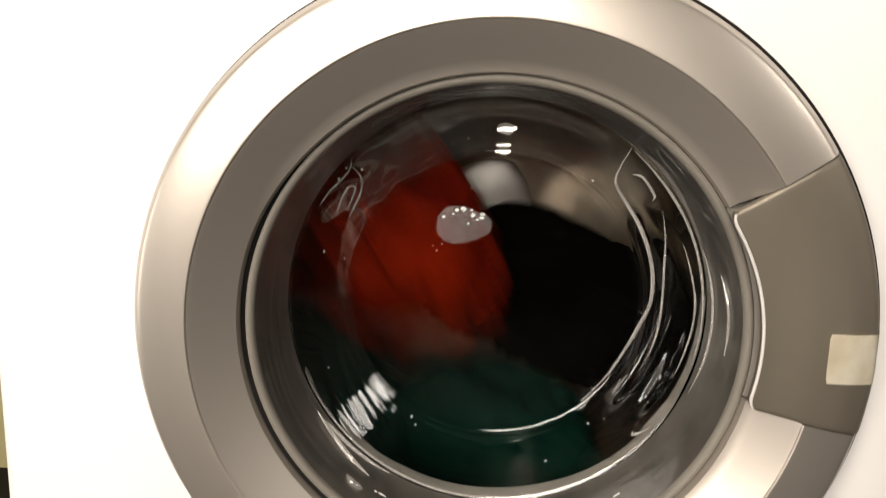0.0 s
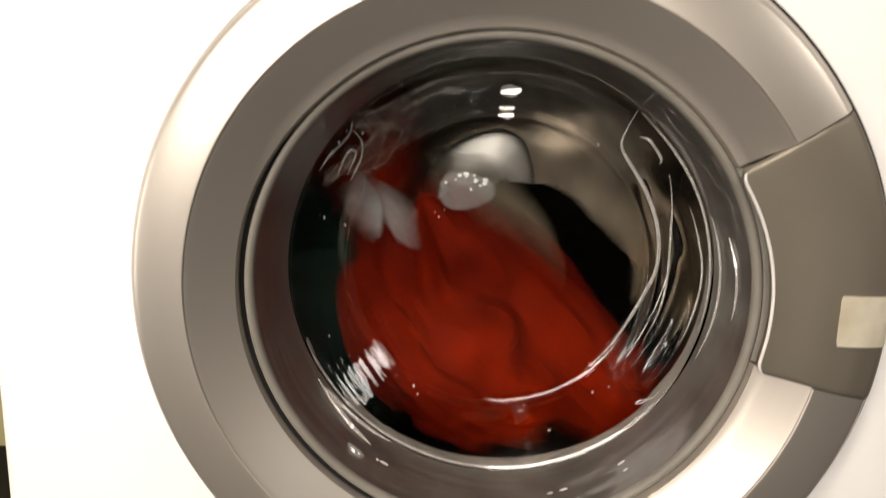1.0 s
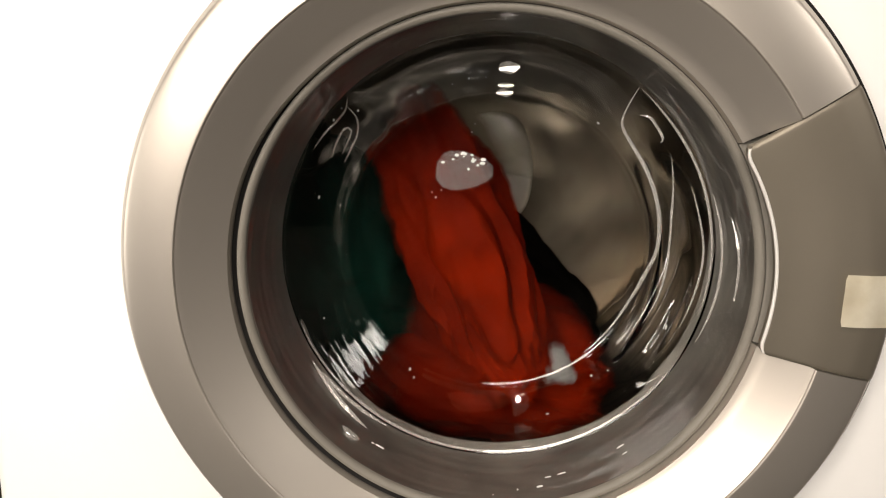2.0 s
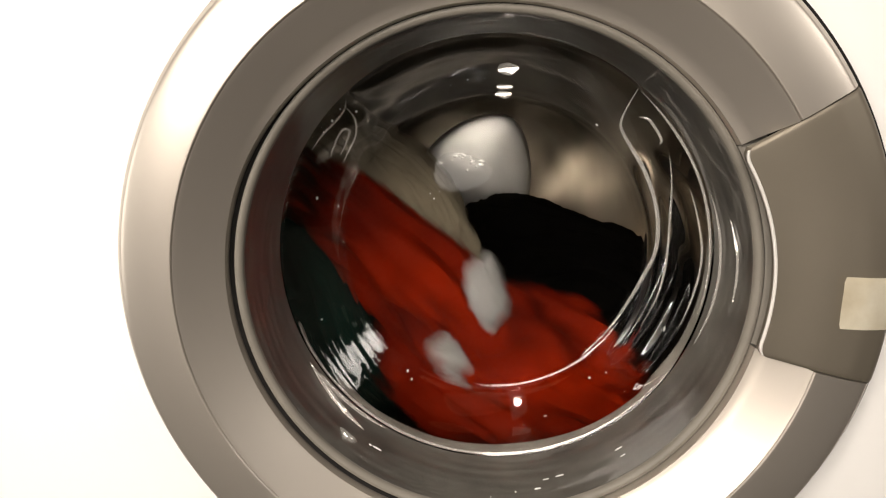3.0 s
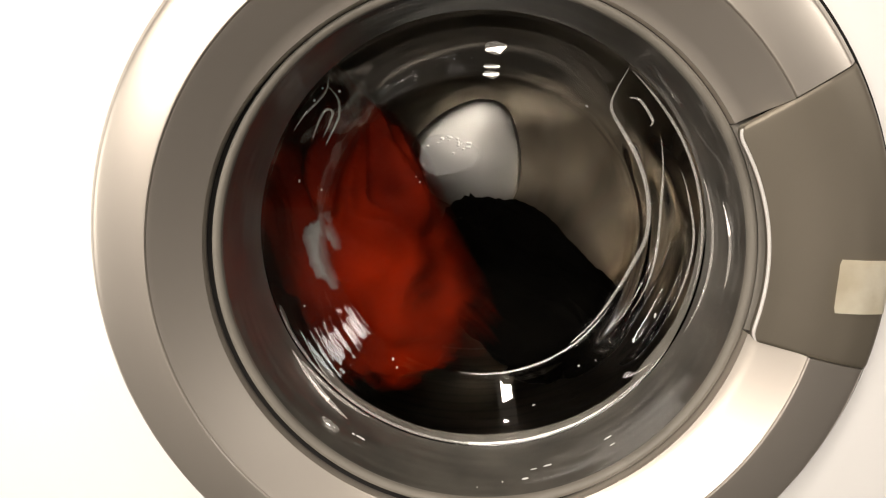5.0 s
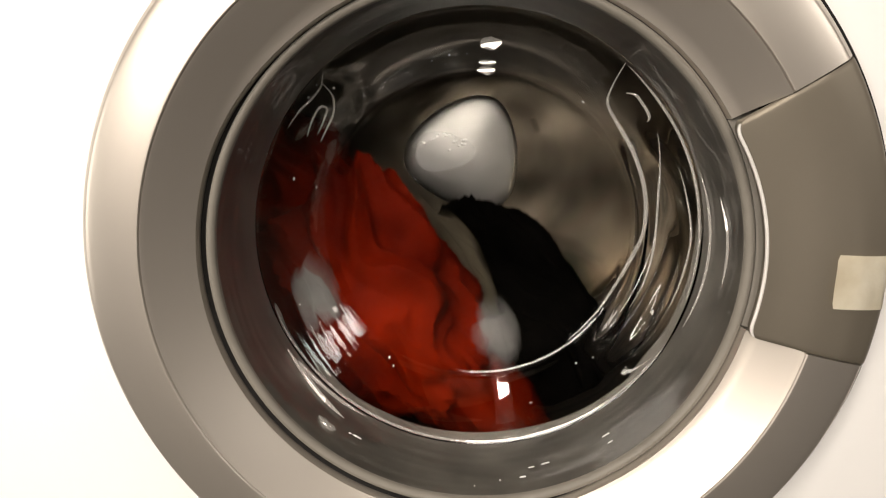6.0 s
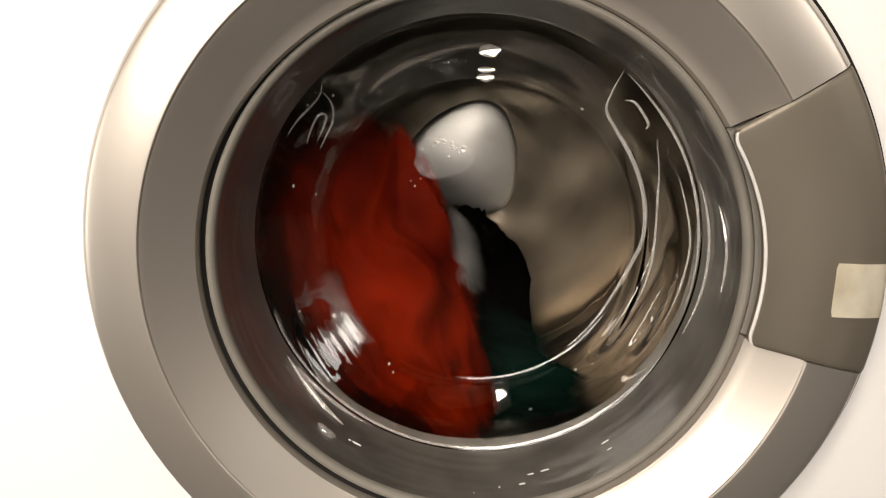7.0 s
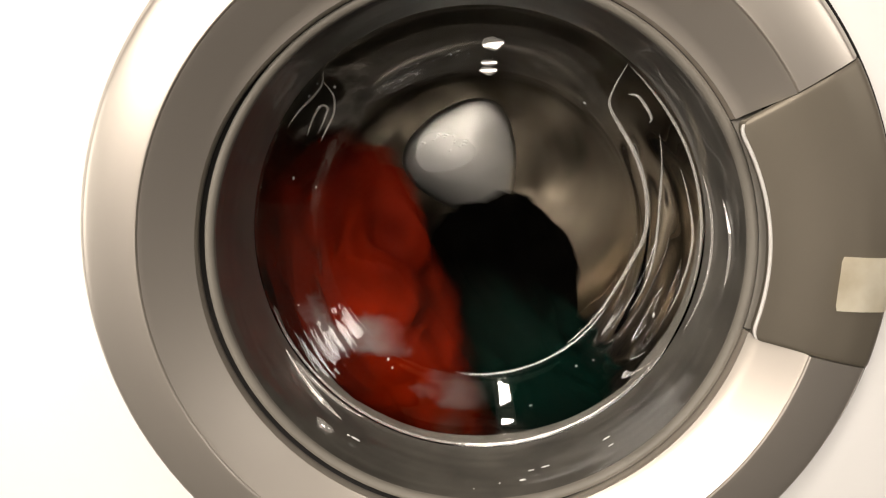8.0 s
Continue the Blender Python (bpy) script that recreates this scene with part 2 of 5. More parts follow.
def front_sheet():
    """Front panel with a round opening, folded round to short returns at its edges."""
    bm = bmesh.new()
    n, hw, z0, z1 = 128, 0.299, FLOOR_Z + 0.08, 0.425
    off = -0.006
    loops = []

    def rim(a, inset):
        c, s = math.cos(a), math.sin(a)
        w, lo, hi = hw - inset + (off if c > 0 else -off), z0 + inset, z1 - inset
        k = min(w / abs(c) if abs(c) > 1e-6 else 9, (hi / s if s > 1e-6 else (lo / s if s < -1e-6 else 9)))
        return c * k, s * k
    angles = [2 * math.pi * i / n for i in range(n)]
    for x, z in ((hw + off, z1), (off - hw, z1), (off - hw, z0), (hw + off, z0)):
        angles.append(math.atan2(z, x) % (2 * math.pi))
    angles.sort()
    for kind in range(7):
        row = []
        for a in angles:
            if kind < 3:
                r, y = ((0.168, BODY_Y + 0.03), (0.168, BODY_Y + 0.002), (0.170, BODY_Y))[kind]
                row.append(bm.verts.new((r * math.cos(a), y, r * math.sin(a))))
            else:
                inset, y = ((0.010, BODY_Y), (0.004, BODY_Y + 0.0022), (0.001, BODY_Y + 0.006), (0.0, BODY_Y + 0.012))[kind - 3]
                x, z = rim(a, inset)
                row.append(bm.verts.new((x, y, z)))
        loops.append(row)
    for p, q in zip(loops, loops[1:]):
        for i in range(len(p)):
            j = (i + 1) % len(p)
            bm.faces.new((p[i], p[j], q[j], q[i]))
    return bm


part("front_panel", front_sheet(), ENAMEL, washer)
cab = box(-0.305, -0.303, BODY_Y + 0.012, 0.57, FLOOR_Z + 0.02, 0.425)
box(0.291, 0.293, BODY_Y + 0.012, 0.57, FLOOR_Z + 0.02, 0.425, cab)
box(-0.303, 0.291, 0.568, 0.57, FLOOR_Z + 0.02, 0.425, cab)
part("cabinet", cab, ENAMEL, washer, smooth=False)
part("top_panel", box(-0.306, 0.294, BODY_Y + 0.002, 0.572, 0.4255, 0.445), ENAMEL, washer, bevel=0.006)
part("plinth", box(-0.296, 0.284, BODY_Y + 0.008, BODY_Y + 0.02, FLOOR_Z, FLOOR_Z + 0.079), ENAMEL, washer, smooth=False)
for fx in (-0.25, 0.25):
    for fy in (0.08, 0.52):
        foot = bmesh.new()
        bmesh.ops.create_cone(foot, cap_ends=True, segments=16, radius1=0.02, radius2=0.016, depth=0.03, matrix=Matrix.Translation((fx, fy, FLOOR_Z + 0.015)))
        part("foot", foot, BLACK, washer)

# the door: an assembly of rings round the glass bowl
door = part("door", lathe([(0.1475, 0.030), (0.1475, 0.026), (0.196, 0.0225), (0.2030, 0.0225), (0.2030, 0.0262), (0.196, 0.0262)], n=128), BLACK, washer, "black plastic carrier of the round door")
OUTER = [(0.2042, 0.0215), (0.2042, 0.0105)] + curve_points([(0.2036, 0.0085), (0.2012, 0.0052), (0.1990, 0.0034), (0.1900, 0.0016), (0.1800, 0.0004), (0.1722, 0.0), (0.1714, 0.0003), (0.1709, 0.0010)], 4) + [(0.1708, 0.004), (0.1708, 0.0215)]
# black ring in place of the shadow between door and body, wider at upper right
part("gap_shade", lathe([(0.2030, 0.0225), (0.2030, 0.0115), (0.2050, 0.0115), (0.2056, 0.0135), (0.2056, 0.0225)], n=160, shift=lambda a, r, y: (r + 0.0012 * math.cos(radians(a - 38)), y)), BLACK, door, "black ring that stands in for the shadow gap round the door ring")
part("outer_ring", lathe(OUTER, HANDLE_HIGH + 0.25, 360 + HANDLE_LOW - 0.2, 180), SILVER, door, "silver painted outer door ring")
INNER = [(0.1707, 0.0215), (0.1707, 0.0011)] + [(0.1703 - 0.0213 * k / 12, 0.0013 + 0.0165 * k / 12) for k in range(13)] + [(0.1483, 0.0183), (0.1482, 0.0213)] + [(0.1478, 0.0225), (0.1478, 0.025)]


def inner_lip(a, r, y):
    """The ring closes up to the porthole's rim, but for an open seam on the hinge side."""
    a = a % 360
    shut = 1 - smoothstep(128, 165, a) * (1 - smoothstep(275, 305, a))
    return r - 0.0026 * shut * (1 - smoothstep(0.1478, 0.1510, r)), y


part("inner_ring", lathe(INNER, HANDLE_HIGH + 0.1, 360 + HANDLE_LOW - 0.1, 180, shift=inner_lip), SILVER, door, "silver painted sloping inner door ring")
part("door_seam", lathe([(0.1477, 0.029), (0.1477, 0.0243), (0.1451, 0.0256), (0.1451, 0.029)], n=160), BLACK, door, "black seam round the glass")
part("trim_ring", lathe(curve_points([(0.1449, 0.0300), (0.1449, 0.0246), (0.1444, 0.0237), (0.1430, 0.0234), (0.1415, 0.0241), (0.1404, 0.0258), (0.1401, 0.0295)], 4), n=160), TRIM, door, "narrow light grey rim of the porthole")
WALL = curve_points([(0.1401, 0.0275), (0.1393, 0.0345), (0.1378, 0.0480), (0.1359, 0.0640), (0.1348, 0.0735), (0.1344, 0.0778), (0.1348, 0.0788)], 9)


def wall_wave(a, r, y):
    p = Vector((r * math.cos(radians(a)), y, r * math.sin(radians(a))))
    streak = noise.noise(Vector((a * 0.035, y * 190 + a * 0.02, 4.0)))
    return r + (0.00035 * streak * (0.6 + noise.noise(p * 9)) + 0.0005 * noise.noise(p * 28) + 0.00012 * noise.noise(p * 90)) * smoothstep(0.028, 0.035, y) * (1 - smoothstep(0.070, 0.076, y)), y


part("bowl_wall", lathe(WALL + [(r + 0.003, y - 0.0004) for r, y in WALL[::-1]], n=360, shift=wall_wave), BOWL_WALL, door, "glossy dark grey wall of the porthole")


def handle_mesh():
    """The grip: a curved plate over the ring with rounded inner corners and a rolled inner edge."""
    bm = bmesh.new()
    na, nr = 56, 30
    grid = []
    mid, half = (HANDLE_LOW + HANDLE_HIGH) / 2, (HANDLE_HIGH - HANDLE_LOW) / 2
    for i in range(na + 1):
        u = i / na * 2 - 1
        u = math.copysign(1 - (1 - abs(u)) ** 1.5, u)
        a = mid + half * u
        edge = max(0.0, abs(u) - 0.86) / 0.14
        r_in = 0.1415 + 0.0045 * (1 - math.sqrt(max(0, 1 - edge ** 2))) + 0.0022 * math.cos(u * 1.5)
        row = []
        for j in range(nr + 1):
            v = j / nr
            v = 0.5 * v + 0.5 * (0.5 - 0.5 * math.cos(math.pi * v))
            v = v ** 1.5 if v < 0.25 else 0.125 + (v - 0.25) * 0.875 / 0.75
            r = r_in + (0.2044 - r_in) * v
            d = min(r - r_in, 0.2044 - r)
            y = 0.0034 - 0.0024 * smoothstep(r_in, 0.1760, r) + 0.0034 * smoothstep(0.186, 0.2044, r)
            y += 0.002 * (1 - math.sqrt(max(0, 1 - (1 - min(1, (r - r_in) / 0.0011)) ** 2)))
            y += 0.006 * (1 - math.sqrt(max(0, 1 - (1 - min(1, (0.2044 - r) / 0.005)) ** 2)))
            side = half * (1 - abs(u)) * 0.0031
            y += 0.0007 * (1 - min(1, side / 0.002)) ** 2
            row.append((r, a, y))
        grid.append(row)
    top, low = [], []
    for row in grid:
        top.append([bm.verts.new((r * math.cos(radians(a)), y, r * math.sin(radians(a)))) for r, a, y in row])
        low.append([bm.verts.new((r * math.cos(radians(a)), y + 0.0045 + (0.017 - y) * smoothstep(0.186, 0.200, r), r * math.sin(radians(a)))) for r, a, y in row])
    for i in range(na):
        for j in range(nr):
            bm.faces.new((top[i][j], top[i + 1][j], top[i + 1][j + 1], top[i][j + 1]))
            bm.faces.new((low[i][j], low[i][j + 1], low[i + 1][j + 1], low[i + 1][j]))
    for i in range(na):
        bm.faces.new((top[i][0], low[i][0], low[i + 1][0], top[i + 1][0]))
        bm.faces.new((top[i][nr], top[i + 1][nr], low[i + 1][nr], low[i][nr]))
    for j in range(nr):
        bm.faces.new((top[0][j], top[0][j + 1], low[0][j + 1], low[0][j]))
        bm.faces.new((top[na][j], low[na][j], low[na][j + 1], top[na][j + 1]))
    return bm


def grip_edge_mesh():
    """A thin rolled bright edge along the grip's inner side."""
    bm = bmesh.new()
    mid, half = (HANDLE_LOW + HANDLE_HIGH) / 2, (HANDLE_HIGH - HANDLE_LOW) / 2
    path = []
    for i in range(61):
        u = (i / 60 * 2 - 1) * 0.985
        edge = max(0.0, abs(u) - 0.86) / 0.14
        r = 0.1413 + 0.0045 * (1 - math.sqrt(max(0, 1 - edge ** 2))) + 0.0022 * math.cos(u * 1.5)
        path.append((r, mid + half * u))
    rows = []
    for r, a in path:
        row = []
        for q in range(8):
            t = 2 * math.pi * q / 8
            rr = r + 0.0009 * math.cos(t)
            row.append(bm.verts.new((rr * math.cos(radians(a)), 0.0040 + 0.0012 * math.sin(t), rr * math.sin(radians(a)))))
        rows.append(row)
    for p, q in zip(rows, rows[1:]):
        for k in range(8):
            bm.faces.new((p[k], p[(k + 1) % 8], q[(k + 1) % 8], q[k]))
    bm.faces.new(rows[0])
    bm.faces.new(rows[-1][::-1])
    return bm


part("grip_recess", lathe([(0.1452, 0.0285), (0.1452, 0.0236), (0.1470, 0.0228), (0.1600, 0.0222), (0.1600, 0.0285)], HANDLE_LOW + 0.2, HANDLE_HIGH - 0.2, 40), TRIM, door, "warm grey recess behind the grip")
part("grip_edge", grip_edge_mesh(), EDGE_SHINE, door, "thin bright rolled edge of the grip")
part("handle", handle_mesh(), SILVER_HANDLE, door, "grey silver door grip plate")


def sticker_mesh():
    """A small square of tape, folded over the grip's outer edge."""
    bm = bmesh.new()
    top = []
    n, m = 10, 16
    for i in range(n + 1):
        z = -0.0100 + 0.0272 * i / n
        row = []
        for j in range(m + 1):
            x = 0.1748 + 0.0325 * j / m + 0.0007 * (1 - i / n)
            corner = min(i, n - i) == 0 and min(j, m - j) == 0
            if corner:
                x += 0.0007 if j == 0 else 0
            r = math.hypot(x, z)
            y = -0.0006 + 0.0034 * smoothstep(0.186, 0.2044, r) + 0.0004 * noise.noise((x * 150, z * 150, 3))
            y += 0.012 * smoothstep(0.1985, 0.2075, r) ** 2
            row.append(bm.verts.new((x, y, z)))
        top.append(row)
    for i in range(n):
        for j in range(m):
            bm.faces.new((top[i][j], top[i][j + 1], top[i + 1][j + 1], top[i + 1][j]))
    bmesh.ops.solidify(bm, geom=bm.faces[:], thickness=-0.0006)
    return bm


part("sticker", sticker_mesh(), STICKER, door, "yellowed white tape square on the grip")


# the glass bowl, with a moulded deflector on its handle side
def mould(a, r, y):
    a = (a + 180) % 360 - 180
    w = smoothstep(-50, -10, a) * (1 - smoothstep(22, 41, a))
    low = 0.0845 + 0.0120 * smoothstep(0, 40, a) + 0.0080 * smoothstep(-20, -60, a)
    k = smoothstep(low - 0.002, low + 0.004, y) * (1 - smoothstep(0.1000, 0.1070, y))
    r -= 0.0060 * w * k
    r += 0.0010 * w * k * math.sin((y - 0.084) / 0.0130 * 2 * math.pi + a * 0.09)
    p = Vector((r * math.cos(radians(a)), y, r * math.sin(radians(a))))
    rise = smoothstep(0.081, 0.086, y) * (1 - smoothstep(0.104, 0.109, y))
    corner = smoothstep(-170, -150, a) * (1 - smoothstep(-128, -112, a)) * rise
    upper = smoothstep(120, 135, a) * (1 - smoothstep(150, 160, a)) * rise
    r += 0.0004 * noise.noise(p * 22) * rise + (0.0005 * noise.noise(Vector((a * 0.025, y * 300 + a * 0.06, 2.0))) + 0.0003 * noise.noise(p * 110)) * corner - 0.0012 * upper * noise.noise(p * 60)
    return r, y


FACE = curve_points([(0.1358, 0.0792), (0.1345, 0.0796), (0.1320, 0.0814), (0.1265, 0.0858), (0.1200, 0.0912), (0.1100, 0.0993), (0.1035, 0.1045), (0.0995, 0.1075), (0.0965, 0.1090), (0.0900, 0.1095), (0.0800, 0.1095), (0.0500, 0.1088), (0.0200, 0.1081), (0.0, 0.1080)], 7)
BACK = curve_points([(0.0, 0.1125), (0.0200, 0.1126), (0.0500, 0.1133), (0.0800, 0.1140), (0.0925, 0.1141), (0.0985, 0.1135), (0.1025, 0.1110), (0.1065, 0.1078), (0.1130, 0.1026), (0.1225, 0.0950), (0.1285, 0.0902), (0.1340, 0.0858), (0.1362, 0.0838)], 7)
glass = part("glass_bowl", lathe([(max(r, 0.0), y) for r, y in FACE + BACK], n=320, shift=mould), GLASS, door, "clear thick moulded glass porthole bowl")
glass.visible_shadow = False


def bead_mesh(path, size):
    """A rounded bead of glass along points (angle, radius, y) on the bowl, thin at both ends and uneven."""
    pts = []
    for i in range(len(path) - 1):
        p0, p1, p2, p3 = (Vector(path[min(max(k, 0), len(path) - 1)]) for k in (i - 1, i, i + 1, i + 2))
        for q in range(8):
            t = q / 8
            pts.append(0.5 * (2 * p1 + (p2 - p0) * t + (2 * p0 - 5 * p1 + 4 * p2 - p3) * t * t + (3 * p1 - p0 - 3 * p2 + p3) * t ** 3))
    pts.append(Vector(path[-1]))
    line = [Vector(((r - 0.0005) * math.cos(radians(a)), y - 0.0005, (r - 0.0005) * math.sin(radians(a)))) for a, r, y in pts]
    bm, rows = bmesh.new(), []
    for i, c in enumerate(line):
        way = (line[min(i + 1, len(line) - 1)] - line[max(i - 1, 0)]).normalized()
        side = way.cross(Vector((0, 1, 0))).normalized()
        up = side.cross(way)
        u = i / (len(line) - 1)
        w = 1.6 * size * (0.12 + 0.88 * min(1, 3.5 * u, 3.5 * (1 - u))) * (1 + 0.16 * noise.noise(c * 70))
        rows.append([bm.verts.new(c + w * (math.cos(t) * side + math.sin(t) * up)) for t in (2 * math.pi * q / 14 for q in range(14))])
    for p, q in zip(rows, rows[1:]):
        for k in range(14):
            bm.faces.new((p[k], p[(k + 1) % 14], q[(k + 1) % 14], q[k]))
    bm.faces.new(rows[0])
    bm.faces.new(rows[-1][::-1])
    return bm


# pale beads as highlight lines: the deflector's moulded outline, a branching mark on the hinge side, streaks on the
# wall
for size, path in (
        (0.0008, [(53, 0.133, 0.080), (51, 0.121, 0.091), (48, 0.112, 0.097), (41, 0.109, 0.100), (31, 0.108, 0.098), (21, 0.107, 0.096), (12, 0.106, 0.097), (2, 0.104, 0.099), (-9, 0.100, 0.106), (-22, 0.097, 0.109), (-36, 0.0962, 0.1092), (-48, 0.0962, 0.1092)]),
        (0.00055, [(52, 0.133, 0.080), (45, 0.1325, 0.080), (38, 0.1325, 0.080), (31, 0.1328, 0.080), (24, 0.1330, 0.080), (12, 0.1330, 0.080), (0, 0.1330, 0.080), (-14, 0.1330, 0.080)]),
        (0.0005, [(33, 0.124, 0.088), (23, 0.118, 0.092), (15, 0.1135, 0.093), (6, 0.1115, 0.095), (-3, 0.1110, 0.096), (-14, 0.1105, 0.097), (-24, 0.1095, 0.099)]),
        (0.0004, [(22, 0.127, 0.085), (13, 0.128, 0.085), (3, 0.129, 0.083), (-10, 0.128, 0.085), (-20, 0.127, 0.086)]),
        (0.0005, [(47, 0.1225, 0.0885), (45, 0.1255, 0.0865), (42, 0.1255, 0.0865), (38, 0.1245, 0.0870), (37, 0.1220, 0.0890)]),
        (0.0004, [(135, 0.133, 0.081), (138, 0.129, 0.084), (142, 0.1285, 0.084), (147, 0.1300, 0.083), (152, 0.1305, 0.082)]),
        (0.0004, [(137, 0.130, 0.083), (138, 0.121, 0.090), (142, 0.115, 0.096), (147, 0.113, 0.0975), (152, 0.112, 0.098)]),
        (0.0004, [(152, 0.1195, 0.091), (149, 0.121, 0.090), (143, 0.1225, 0.0885), (142, 0.119, 0.092), (146, 0.1165, 0.0945), (150, 0.1155, 0.095)]),
        (0.0009, [(-147, 0.1348, 0.070), (-140, 0.1350, 0.068), (-132, 0.1354, 0.064), (-124, 0.1358, 0.060)]),
        (0.0007, [(-143, 0.1346, 0.0725), (-136, 0.1345, 0.073), (-128, 0.1344, 0.074), (-119, 0.1343, 0.075)]),
        (0.0014, [(-130, 0.1378, 0.047), (-127, 0.1382, 0.0445), (-124.5, 0.1380, 0.046)]),
        (0.0005, [(15, 0.1372, 0.051), (6, 0.1380, 0.045), (-5, 0.1380, 0.045)]),
        (0.0005, [(20, 0.1347, 0.071), (8, 0.1352, 0.067), (-6, 0.1352, 0.067), (-20, 0.1347, 0.071)]),
        (0.0006, [(-158, 0.1333, 0.0793), (-146, 0.1333, 0.0793), (-133, 0.1333, 0.0793), (-120, 0.1333, 0.0793), (-105, 0.1333, 0.0793), (-90, 0.1333, 0.0793), (-75, 0.1333, 0.0793), (-60, 0.1333, 0.0793), (-45, 0.1333, 0.0793), (-32, 0.1333, 0.0793)])):
    part("glint_bead", bead_mesh(path, size), GLINT_GLASS, glass).visible_shadow = False


def glint_lens_mesh(a, r, y, half_width, half_height, seed):
    """A shallow lens of glass that faces the room, added to catch a bright glint."""
    out = Vector((-0.2, -1.0, 0.13)).normalized()
    side = Vector((1, 0, 0)).cross(out).normalized()
    across = out.cross(side)
    base = Vector((r * math.cos(radians(a)), y - 0.0035, r * math.sin(radians(a))))
    bm = bmesh.new()
    tip, rings = bm.verts.new(base + 0.0003 * out), []
    for k in range(1, 6):
        u = k / 5
        ring = []
        for q in range(20):
            t = 2 * math.pi * q / 20
            w = u * (1 + 0.3 * noise.noise((math.cos(t) * 1.4, math.sin(t) * 1.4, seed)))
            ring.append(bm.verts.new(base + across * (half_width * w * math.cos(t)) + side * (half_height * w * math.sin(t)) + out * (0.0003 * (1 - u * u))))
        rings.append(ring)
    low = [bm.verts.new(v.co - 0.0035 * out) for v in rings[-1]]
    for q in range(20):
        n = (q + 1) % 20
        bm.faces.new((tip, rings[0][q], rings[0][n]))
        for k in range(4):
            bm.faces.new((rings[k][q], rings[k + 1][q], rings[k + 1][n], rings[k][n]))
        bm.faces.new((rings[-1][q], low[q], low[n], rings[-1][n]))
    bm.faces.new(low)
    return bm


# three added lenses make the bright reflections at the bowl's top
for a, r, y, w, h in ((88.6, 0.1150, 0.0955, 0.0058, 0.0036), (89.2, 0.1040, 0.1040, 0.0048, 0.0014), (89.2, 0.0995, 0.1070, 0.0052, 0.0024)):
    part("glint_lens", glint_lens_mesh(a, r, y, w, h, r * 900), GLINT_GLASS, glass).visible_shadow = False

# the rubber bellows between door and drum
BELLOWS = curve_points([(0.1660, 0.0310), (0.1520, 0.0316), (0.1484, 0.0350), (0.1480, 0.0500), (0.1478, 0.0620), (0.1474, 0.0760), (0.1477, 0.0830), (0.1476, 0.0900), (0.1464, 0.0960), (0.1452, 0.1100), (0.1460, 0.1165), (0.1500, 0.1190), (0.1580, 0.1190)], 5)
part("gasket", lathe(BELLOWS + [(r + 0.004, y + 0.002) for r, y in BELLOWS[::-1]], n=160), RUBBER, washer, "dark grey folded rubber door gasket")

# ---- the drum: keyed, turns clockwise ----
AXIS = (-0.0140, 0.0185)
SHELL = [(0.182, 0.1235), (0.187, 0.1225), (0.215, 0.1225), (0.2235, 0.127), (0.2245, 0.135), (0.2245, 0.425), (0.216, 0.4335)]
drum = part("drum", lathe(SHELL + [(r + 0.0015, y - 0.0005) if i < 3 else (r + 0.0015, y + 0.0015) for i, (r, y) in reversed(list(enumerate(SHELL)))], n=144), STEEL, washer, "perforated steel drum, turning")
PLATE = curve_points([(0.2165, 0.4335), (0.2120, 0.4240), (0.190, 0.4205), (0.165, 0.4218), (0.120, 0.4245), (0.085, 0.4268), (0.060, 0.428), (0.020, 0.428)], 4)


def pressed(a, r, y):
    """Broad ribs pressed into the drum's back, like a star."""
    k = smoothstep(0.062, 0.090, r) * (1 - smoothstep(0.185, 0.208, r))
    return r, y + k * (0.0024 * math.cos(radians(3 * a)) + 0.0010 * math.cos(radians(7 * a + 40)))


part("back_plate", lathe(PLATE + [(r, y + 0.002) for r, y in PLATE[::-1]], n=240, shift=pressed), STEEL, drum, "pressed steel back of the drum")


def cap_mesh():
    """A domed cap on a round neck; its three rounded corners trace the hub's reflection."""
    bm = bmesh.new()
    rings = []
    for f, y in curve_points([(1.03, 0.436), (1.025, 0.4275), (1.0, 0.4258), (0.95, 0.4246), (0.80, 0.4234), (0.40, 0.4216), (0.02, 0.4211)], 5):
        ring = []
        for i in range(96):
            a = 2 * math.pi * i / 96
            r = f * (0.0580 + 0.0056 * math.cos(3 * (a - radians(67))) + 0.0008 * math.cos(6 * (a - radians(67))))
            ring.append(bm.verts.new((r * math.cos(a), y, r * math.sin(a))))
        rings.append(ring)
    for p, q in zip(rings, rings[1:]):
        for i in range(96):
            bm.faces.new((p[i], p[(i + 1) % 96], q[(i + 1) % 96], q[i]))
    bm.faces.new(rings[-1])
    return bm


# does not turn: the bright reflection on the hub, built as a cap
hub_glare = part("hub_glare", cap_mesh(), HUB, washer, "bright satin steel cap in the shape of the reflection on the drum's hub")
hub_glare.matrix_world = Matrix.Translation((AXIS[0], 0, AXIS[1]))


